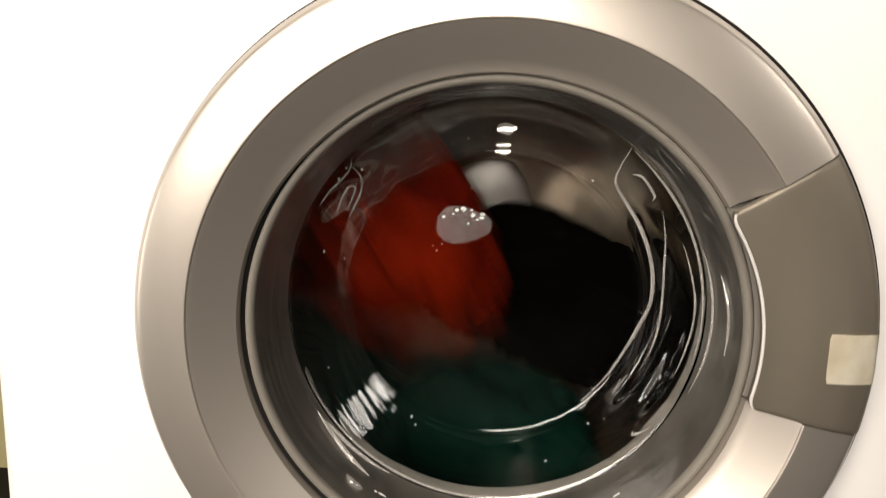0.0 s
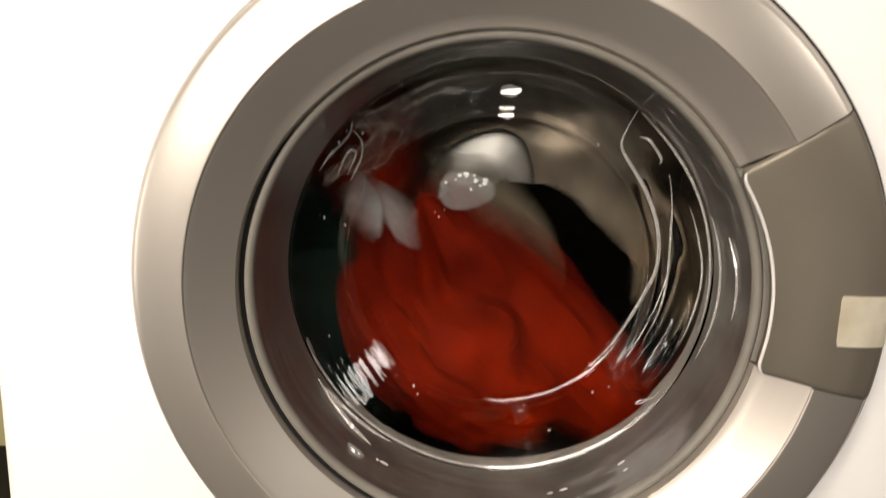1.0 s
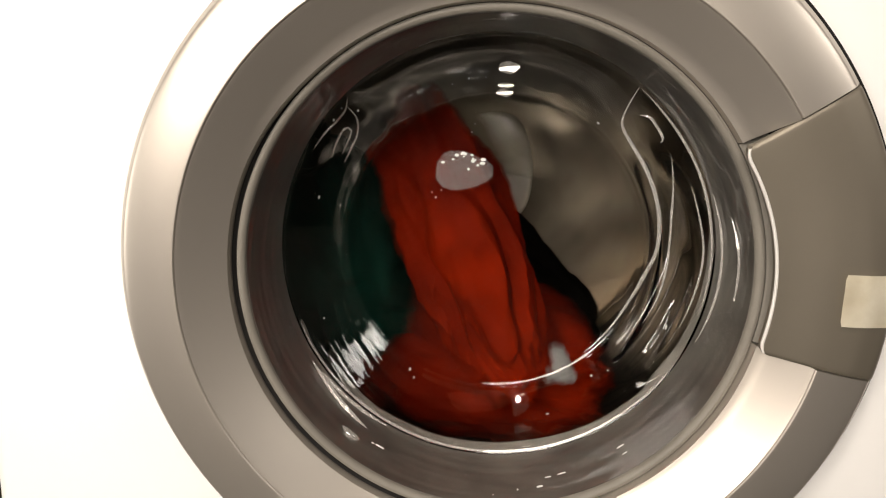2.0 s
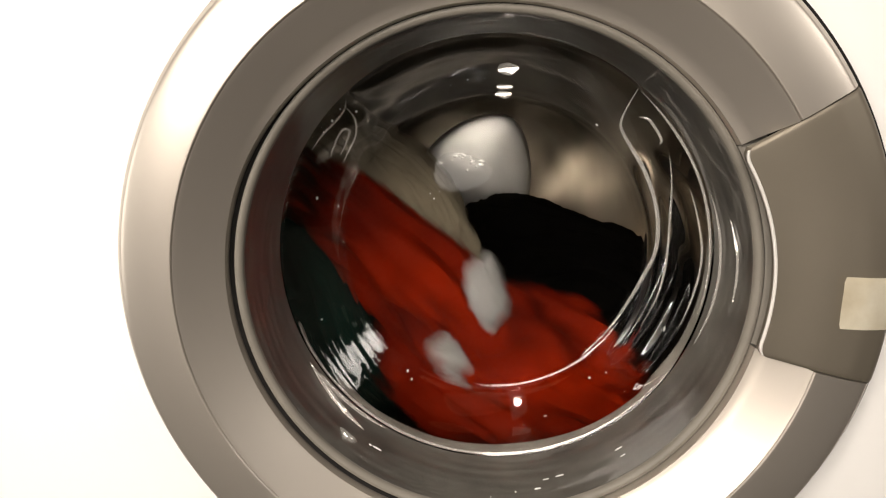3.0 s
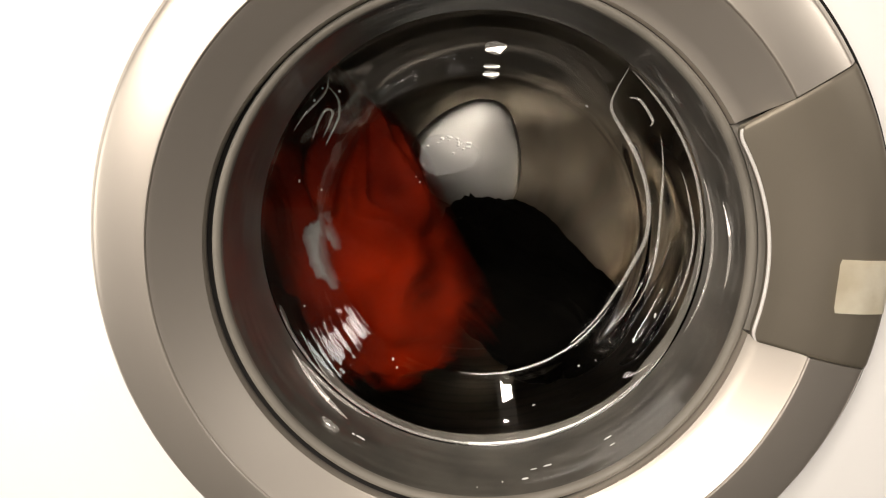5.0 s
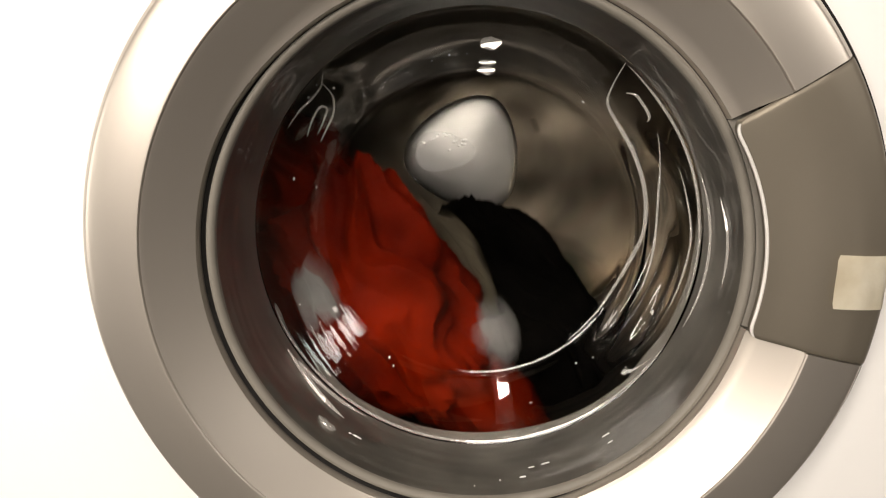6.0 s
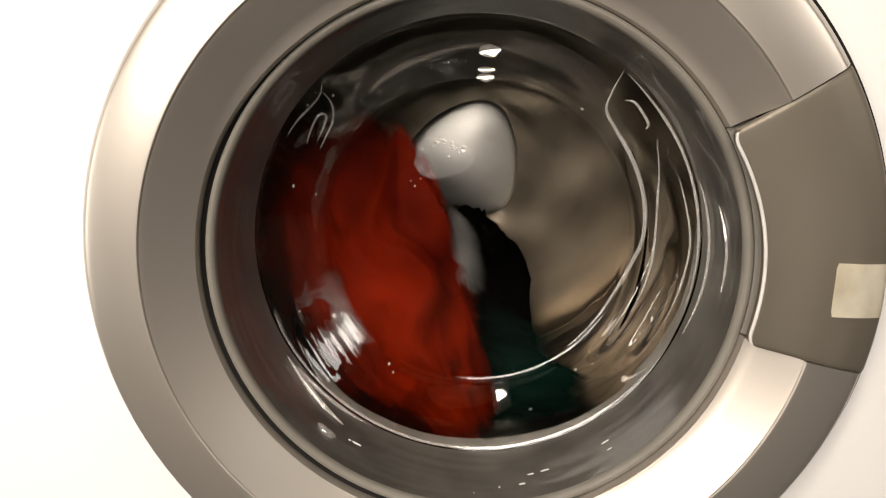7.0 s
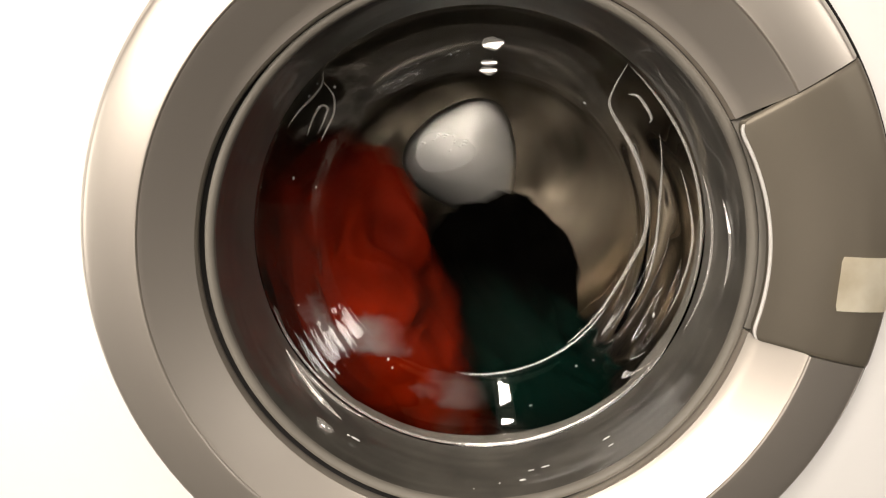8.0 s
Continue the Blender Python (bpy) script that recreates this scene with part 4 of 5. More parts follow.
    tumble(red_cloth, [
        (0.0, -0.140, 0.200, 0.015, 85, 0), (0.1, -0.003, 0.213, -0.034, 65, 0), (0.2, 0.022, 0.215, -0.059, 48, 0), (0.3, 0.048, 0.235, -0.098, 40, 0),
        (0.4, 0.028, 0.275, -0.106, 25, 0), (0.5, 0.093, 0.195, -0.130, -15, 0), (0.6, -0.097, 0.255, -0.072, 75, 0), (0.7, -0.110, 0.235, -0.056, 85, 0),
        (0.8, -0.069, 0.213, 0.081, 60, 0), (0.9, -0.005, 0.213, -0.027, 65, 0), (1.0, -0.114, 0.180, 0.070, 110, 0), (1.1, 0.045, 0.235, -0.089, 40, 0),
        (1.2, 0.026, 0.275, -0.106, 25, 0), (1.3, -0.043, 0.275, -0.098, 40, 0), (1.4, -0.101, 0.255, -0.065, 75, 0), (1.5, -0.000, 0.200, -0.153, -5, 0),
        (1.6, -0.071, 0.213, 0.085, 60, 0), (1.7, -0.007, 0.213, -0.022, 65, 0), (1.8, 0.017, 0.215, -0.046, 48, 0), (1.9, 0.043, 0.235, -0.084, 40, 0),
        (2.0, 0.025, 0.275, -0.106, 25, 0), (2.1, -0.045, 0.275, -0.097, 40, 0), (2.2, -0.102, 0.255, -0.064, 75, 0), (2.3, -0.114, 0.235, -0.048, 85, 0),
        (2.4, -0.070, 0.213, 0.086, 60, 0), (2.6, -0.095, 0.235, -0.040, 75, 0), (2.8, -0.017, 0.215, -0.043, 50, 0), (2.9, -0.033, 0.213, -0.034, 55, 0),
        (3.0, -0.140, 0.200, 0.009, 50, 0), (3.1, -0.035, 0.215, -0.049, 48, 0), (3.2, -0.023, 0.220, -0.061, 65, 0), (3.3, -0.020, 0.235, -0.086, 75, 0),
        (3.4, 0.022, 0.265, -0.109, 30, 0), (3.5, -0.093, 0.330, -0.035, 60, 0), (3.6, -0.058, 0.215, -0.038, 38, 0), (3.7, -0.051, 0.213, -0.036, 48, 0),
        (3.8, -0.064, 0.213, -0.045, 75, 0), (3.9, -0.068, 0.213, -0.040, 80, 0), (4.0, -0.132, 0.190, 0.013, 100, 0), (4.1, -0.028, 0.213, -0.040, 55, 0),
        (4.2, -0.029, 0.215, -0.063, 45, 0), (4.3, -0.020, 0.220, -0.067, 50, 0), (4.4, -0.009, 0.235, -0.109, 40, 0), (4.5, -0.021, 0.175, -0.126, 20, 0),
        (4.6, -0.055, 0.245, -0.097, 50, 0), (4.7, -0.099, 0.235, -0.072, 80, 0), (4.8, -0.062, 0.213, -0.048, 75, 0), (4.9, -0.066, 0.213, -0.041, 80, 0),
        (5.0, -0.059, 0.213, -0.038, 70, 0), (5.1, -0.028, 0.213, -0.040, 55, 0), (5.2, -0.029, 0.215, -0.064, 45, 0), (5.3, -0.021, 0.220, -0.068, 50, 0),
        (5.4, -0.011, 0.235, -0.110, 40, 0), (5.5, -0.019, 0.240, -0.103, 30, 0), (5.6, -0.055, 0.245, -0.096, 50, 0), (5.7, -0.099, 0.235, -0.072, 80, 0),
        (5.8, -0.057, 0.213, -0.064, 70, 0), (5.9, -0.035, 0.213, -0.055, 58, 0), (6.0, -0.133, 0.185, 0.003, 85, 0), (6.1, -0.042, 0.213, -0.053, 55, 0),
        (6.2, 0.003, 0.213, -0.065, 32, 0), (6.3, -0.022, 0.213, -0.080, 36, 0), (6.4, -0.056, 0.213, -0.060, 52, 0), (6.5, -0.094, 0.210, -0.137, 40, 0),
        (6.6, -0.022, 0.235, -0.095, 12, 0), (6.7, -0.076, 0.235, -0.084, 58, 0), (6.8, -0.029, 0.213, -0.043, 45, 0), (6.9, -0.022, 0.213, -0.056, 45, 0),
        (7.0, -0.136, 0.195, 0.006, 85, 0), (7.1, -0.051, 0.213, -0.035, 60, 0), (7.2, -0.039, 0.213, -0.053, 55, 0), (7.3, -0.025, 0.213, -0.081, 40, 0),
        (7.4, -0.047, 0.215, -0.083, 42, 0), (7.5, -0.009, 0.185, -0.153, 5, 0), (7.6, -0.050, 0.213, -0.078, 45, 0), (7.7, -0.053, 0.213, -0.071, 45, 0),
        (7.8, -0.025, 0.213, -0.067, 42, 0), (7.9, -0.041, 0.213, -0.062, 48, 0), (8.0, -0.139, 0.195, -0.015, 85, 0),
    ])
    tumble(green_shirt, [
        (0.0, 0.000, 0.200, -0.143, 8, 0), (0.1, -0.036, 0.240, -0.123, 20, 0), (0.2, -0.113, 0.240, -0.082, 60, 0), (0.3, -0.136, 0.220, -0.052, 78, 0),
        (0.4, -0.120, 0.200, -0.037, 72, 0), (0.5, -0.119, 0.185, -0.040, 68, 0), (0.6, -0.089, 0.185, -0.005, 80, 0), (0.7, -0.057, 0.180, 0.023, 70, 0),
        (0.8, -0.005, 0.200, -0.116, 12, 0), (0.9, -0.039, 0.240, -0.122, 20, 0), (1.0, -0.143, 0.240, -0.099, 85, 0), (1.1, -0.139, 0.220, -0.046, 78, 0),
        (1.2, -0.121, 0.200, -0.028, 72, 0), (1.3, -0.107, 0.190, -0.032, 66, 0), (1.4, -0.091, 0.185, 0.002, 80, 0), (1.5, -0.060, 0.175, 0.047, 80, 0),
        (1.6, -0.008, 0.200, -0.108, 12, 0), (1.7, -0.043, 0.240, -0.121, 20, 0), (1.8, -0.121, 0.240, -0.074, 60, 0), (1.9, -0.141, 0.220, -0.042, 78, 0),
        (2.0, -0.122, 0.200, -0.025, 72, 0), (2.1, -0.107, 0.190, -0.030, 66, 0), (2.2, -0.091, 0.185, 0.004, 80, 0), (2.3, -0.060, 0.180, 0.030, 70, 0),
        (2.4, -0.008, 0.200, -0.105, 12, 0), (2.6, -0.035, 0.210, -0.103, 20, 0), (2.8, -0.102, 0.240, -0.092, 50, 0), (2.9, -0.102, 0.240, -0.092, 50, 0),
        (3.0, -0.124, 0.260, -0.118, 70, 0), (3.1, -0.136, 0.220, -0.051, 65, 0), (3.2, -0.125, 0.200, -0.034, 70, 0), (3.3, -0.112, 0.185, -0.023, 72, 0),
        (3.4, -0.098, 0.180, -0.047, 62, 0), (3.5, 0.000, 0.185, -0.113, 25, 0), (3.6, -0.022, 0.220, -0.124, 20, 0), (3.7, -0.003, 0.230, -0.125, 10, 0),
        (3.8, -0.060, 0.250, -0.116, 20, 0), (3.9, -0.098, 0.260, -0.095, 40, 0), (4.0, -0.132, 0.280, -0.110, 75, 0), (4.1, -0.126, 0.240, -0.068, 75, 0),
        (4.2, -0.134, 0.220, -0.055, 75, 0), (4.3, -0.136, 0.200, -0.052, 75, 0), (4.4, -0.099, 0.185, -0.042, 60, 0), (4.5, -0.094, 0.180, -0.053, 55, 0),
        (4.6, -0.090, 0.180, -0.028, 60, 0), (4.7, -0.084, 0.178, -0.024, 55, 0), (4.8, -0.059, 0.250, -0.117, 20, 0), (4.9, -0.097, 0.260, -0.096, 40, 0),
        (5.0, -0.122, 0.250, -0.073, 70, 0), (5.1, -0.125, 0.240, -0.068, 75, 0), (5.2, -0.134, 0.220, -0.055, 75, 0), (5.3, -0.135, 0.200, -0.053, 75, 0),
        (5.4, -0.100, 0.185, -0.044, 60, 0), (5.5, -0.096, 0.180, -0.037, 60, 0), (5.6, -0.092, 0.180, -0.030, 60, 0), (5.7, -0.086, 0.178, -0.026, 55, 0),
        (5.8, -0.027, 0.230, -0.124, 15, 0), (5.9, 0.023, 0.240, -0.121, 20, 0), (6.0, 0.043, 0.330, -0.147, 20, 0), (6.1, 0.021, 0.280, -0.122, 20, 0),
        (6.2, -0.084, 0.280, -0.105, 50, 0), (6.3, -0.064, 0.250, -0.057, 50, 0), (6.4, -0.140, 0.240, -0.043, 70, 0), (6.5, -0.103, 0.230, 0.005, 20, 0),
        (6.6, -0.094, 0.185, -0.025, 60, 0), (6.7, -0.030, 0.178, -0.045, 42, 0), (6.8, 0.034, 0.220, -0.118, 25, 0), (6.9, 0.023, 0.250, -0.121, 20, 0),
        (7.0, -0.015, 0.280, -0.156, 15, 0), (7.1, -0.049, 0.300, -0.120, 20, 0), (7.2, -0.104, 0.300, -0.091, 60, 0), (7.3, -0.094, 0.250, -0.056, 50, 0),
        (7.4, -0.115, 0.220, -0.032, 55, 0), (7.5, -0.148, 0.220, -0.027, 40, 0), (7.6, -0.076, 0.210, -0.025, 48, 0), (7.7, -0.099, 0.215, -0.009, 30, 0),
        (7.8, -0.019, 0.210, -0.046, 38, 0), (7.9, 0.001, 0.215, -0.073, 40, 0), (8.0, 0.045, 0.270, -0.146, 20, 0),
    ])
    tumble(green_towel, [
        (0.0, -0.114, 0.190, -0.106, 50, 0), (0.1, -0.033, 0.275, -0.145, 20, 0), (0.2, -0.125, 0.275, -0.101, 60, 0), (0.3, -0.153, 0.255, -0.066, 78, 0),
        (0.4, -0.136, 0.235, -0.053, 72, 0), (0.5, -0.075, 0.175, -0.082, 64, 0), (0.6, -0.107, 0.220, -0.018, 80, 0), (0.7, -0.072, 0.215, 0.007, 70, 0),
        (0.8, 0.001, 0.235, -0.138, 12, 0), (0.9, -0.036, 0.275, -0.144, 20, 0), (1.0, -0.135, 0.165, -0.029, 92, 0), (1.1, -0.156, 0.255, -0.060, 78, 0),
        (1.2, -0.137, 0.235, -0.044, 72, 0), (1.3, -0.121, 0.225, -0.049, 66, 0), (1.4, -0.109, 0.220, -0.011, 80, 0), (1.5, -0.098, 0.185, -0.059, 88, 0),
        (1.6, -0.002, 0.235, -0.130, 12, 0), (1.7, -0.040, 0.275, -0.143, 20, 0), (1.8, -0.133, 0.275, -0.093, 60, 0), (1.9, -0.158, 0.255, -0.056, 78, 0),
        (2.0, -0.138, 0.235, -0.041, 72, 0), (2.1, -0.121, 0.225, -0.047, 66, 0), (2.2, -0.109, 0.220, -0.009, 80, 0), (2.3, -0.075, 0.215, 0.014, 70, 0),
        (2.4, -0.002, 0.235, -0.127, 12, 0), (2.6, -0.032, 0.245, -0.125, 20, 0), (2.8, -0.111, 0.275, -0.113, 50, 0), (2.9, -0.111, 0.275, -0.113, 50, 0),
        (3.0, -0.135, 0.180, -0.064, 70, 0), (3.1, -0.150, 0.255, -0.069, 65, 0), (3.2, -0.140, 0.235, -0.050, 70, 0), (3.3, -0.128, 0.220, -0.039, 72, 0),
        (3.4, -0.111, 0.215, -0.065, 62, 0), (3.5, -0.002, 0.200, -0.153, 5, 0), (3.6, -0.019, 0.255, -0.146, 20, 0), (3.7, 0.003, 0.265, -0.146, 10, 0),
        (3.8, -0.057, 0.285, -0.138, 20, 0), (3.9, -0.103, 0.295, -0.117, 40, 0), (4.0, -0.143, 0.230, -0.100, 80, 0), (4.1, -0.143, 0.275, -0.083, 75, 0),
        (4.2, -0.151, 0.255, -0.070, 75, 0), (4.3, -0.153, 0.235, -0.067, 75, 0), (4.4, -0.111, 0.220, -0.061, 60, 0), (4.5, -0.130, 0.205, -0.057, 70, 0),
        (4.6, -0.102, 0.215, -0.047, 60, 0), (4.7, -0.095, 0.213, -0.044, 55, 0), (4.8, -0.056, 0.285, -0.139, 20, 0), (4.9, -0.102, 0.295, -0.118, 40, 0),
        (5.0, -0.137, 0.285, -0.089, 70, 0), (5.1, -0.142, 0.275, -0.083, 75, 0), (5.2, -0.151, 0.255, -0.070, 75, 0), (5.3, -0.152, 0.235, -0.068, 75, 0),
        (5.4, -0.112, 0.220, -0.063, 60, 0), (5.5, -0.108, 0.215, -0.056, 60, 0), (5.6, -0.104, 0.215, -0.049, 60, 0), (5.7, -0.097, 0.213, -0.046, 55, 0),
        (5.8, -0.023, 0.265, -0.146, 15, 0), (5.9, 0.026, 0.275, -0.143, 20, 0), (6.0, 0.061, 0.330, -0.140, 110, 0), (6.1, 0.024, 0.315, -0.144, 200, 0),
        (6.2, -0.093, 0.315, -0.126, 230, 0), (6.3, -0.073, 0.285, -0.078, 230, 0), (6.4, -0.155, 0.275, -0.059, 250, 0), (6.5, -0.125, 0.175, -0.005, 268, 0),
        (6.6, -0.106, 0.220, -0.044, 240, 0), (6.7, -0.036, 0.213, -0.067, 222, 0), (6.8, 0.035, 0.255, -0.140, 205, 0), (6.9, 0.026, 0.285, -0.143, 200, 0),
        (7.0, 0.008, 0.260, -0.155, 190, 0), (7.1, -0.046, 0.335, -0.142, 200, 0), (7.2, -0.116, 0.335, -0.110, 240, 0), (7.3, -0.103, 0.285, -0.077, 230, 0),
        (7.4, -0.126, 0.255, -0.052, 235, 0), (7.5, -0.023, 0.178, -0.063, 236, 0), (7.6, -0.084, 0.245, -0.046, 228, 0), (7.7, -0.100, 0.250, -0.031, 210, 0),
        (7.8, -0.023, 0.245, -0.068, 218, 0), (7.9, -0.004, 0.250, -0.095, 220, 0), (8.0, 0.030, 0.240, -0.151, 200, 0),
    ])
    tumble(beige_cloth, [
        (0.0, -0.048, 0.310, 0.190, 5, 0), (0.1, -0.022, 0.330, -0.125, 20, 0), (0.2, -0.109, 0.330, -0.086, 60, 0), (0.3, -0.133, 0.300, 0.014, 60, 0),
        (0.4, -0.054, 0.240, 0.087, 30, 0), (0.5, 0.028, 0.165, 0.068, 58, 0), (0.6, 0.098, 0.210, -0.035, 75, 0), (0.7, 0.055, 0.380, -0.110, 60, 0),
        (0.8, 0.011, 0.380, -0.123, 20, 0), (0.9, -0.024, 0.330, -0.124, 20, 0), (1.0, -0.020, 0.310, 0.193, 15, 0), (1.1, -0.133, 0.300, 0.024, 60, 0),
        (1.2, -0.056, 0.240, 0.093, 30, 0), (1.3, 0.025, 0.210, 0.074, 55, 0), (1.4, 0.092, 0.210, -0.027, 75, 0), (1.5, 0.009, 0.310, 0.192, 25, 0),
        (1.6, 0.010, 0.380, -0.124, 20, 0), (1.7, -0.027, 0.330, -0.124, 20, 0), (1.8, -0.118, 0.330, -0.076, 60, 0), (1.9, -0.135, 0.300, 0.028, 60, 0),
        (2.0, -0.057, 0.240, 0.095, 30, 0), (2.1, 0.024, 0.210, 0.076, 55, 0), (2.2, 0.091, 0.210, -0.024, 75, 0), (2.3, 0.056, 0.380, -0.109, 60, 0),
        (2.4, 0.010, 0.380, -0.124, 20, 0), (2.6, 0.008, 0.300, -0.000, 50, 0), (2.8, -0.020, 0.250, -0.034, 55, 0), (2.9, -0.028, 0.250, -0.055, 55, 0),
        (3.0, -0.077, 0.200, 0.030, 42, 0), (3.1, -0.057, 0.200, 0.005, 55, 0), (3.2, -0.025, 0.200, -0.029, 65, 0), (3.3, -0.019, 0.210, -0.031, 72, 0),
        (3.4, -0.009, 0.210, -0.039, 60, 0), (3.5, -0.048, 0.310, 0.190, 5, 0), (3.6, 0.020, 0.300, -0.122, 20, 0), (3.7, 0.048, 0.300, -0.113, 30, 0),
        (3.8, -0.049, 0.320, -0.120, 40, 0), (3.9, -0.118, 0.330, -0.076, 60, 0), (4.0, -0.020, 0.310, 0.193, 15, 0), (4.1, -0.085, 0.260, 0.010, 40, 0),
        (4.2, -0.040, 0.210, -0.023, 35, 0), (4.3, -0.038, 0.200, -0.030, 42, 0), (4.4, -0.022, 0.200, -0.046, 50, 0), (4.5, 0.011, 0.200, -0.065, 50, 35),
        (4.6, 0.032, 0.260, -0.119, 50, 0), (4.7, 0.010, 0.300, -0.124, 30, 0), (4.8, -0.048, 0.320, -0.120, 40, 0), (4.9, -0.118, 0.330, -0.077, 60, 0),
        (5.0, -0.132, 0.300, -0.019, 60, 0), (5.1, -0.085, 0.260, 0.009, 40, 0), (5.2, -0.041, 0.210, -0.024, 35, 0), (5.3, -0.039, 0.200, -0.032, 42, 0),
        (5.4, -0.024, 0.200, -0.048, 50, 0), (5.5, -0.009, 0.200, -0.056, 52, 0), (5.6, 0.029, 0.260, -0.120, 50, 0), (5.7, 0.007, 0.300, -0.124, 30, 0),
        (5.8, -0.017, 0.320, -0.062, 50, 0), (5.9, -0.059, 0.300, -0.039, 50, 0), (6.0, 0.009, 0.310, 0.192, 25, 0), (6.1, -0.094, 0.250, 0.008, 50, 0),
        (6.2, -0.015, 0.205, -0.010, 18, 0), (6.3, -0.050, 0.200, -0.014, 38, 0), (6.4, -0.029, 0.200, -0.038, 56, 0), (6.5, -0.004, 0.215, -0.057, 60, 0),
        (6.6, 0.034, 0.270, -0.118, 50, 0), (6.7, 0.037, 0.300, -0.117, 30, 0), (6.8, -0.029, 0.320, -0.124, 20, 0), (6.9, -0.106, 0.330, -0.088, 60, 0),
        (7.0, -0.048, 0.310, 0.190, 5, 0), (7.1, -0.113, 0.250, 0.021, 55, 0), (7.2, -0.091, 0.205, 0.018, 50, 0), (7.3, -0.069, 0.200, -0.013, 42, 0),
        (7.4, -0.010, 0.200, -0.061, 34, 0), (7.5, 0.029, 0.200, -0.102, 52, 0), (7.6, 0.031, 0.240, -0.119, 60, 0), (7.7, -0.003, 0.280, -0.125, 20, 0),
        (7.8, -0.077, 0.320, -0.109, 40, 0), (7.9, -0.124, 0.320, -0.066, 60, 0), (8.0, -0.020, 0.310, 0.193, 15, 0),
    ])
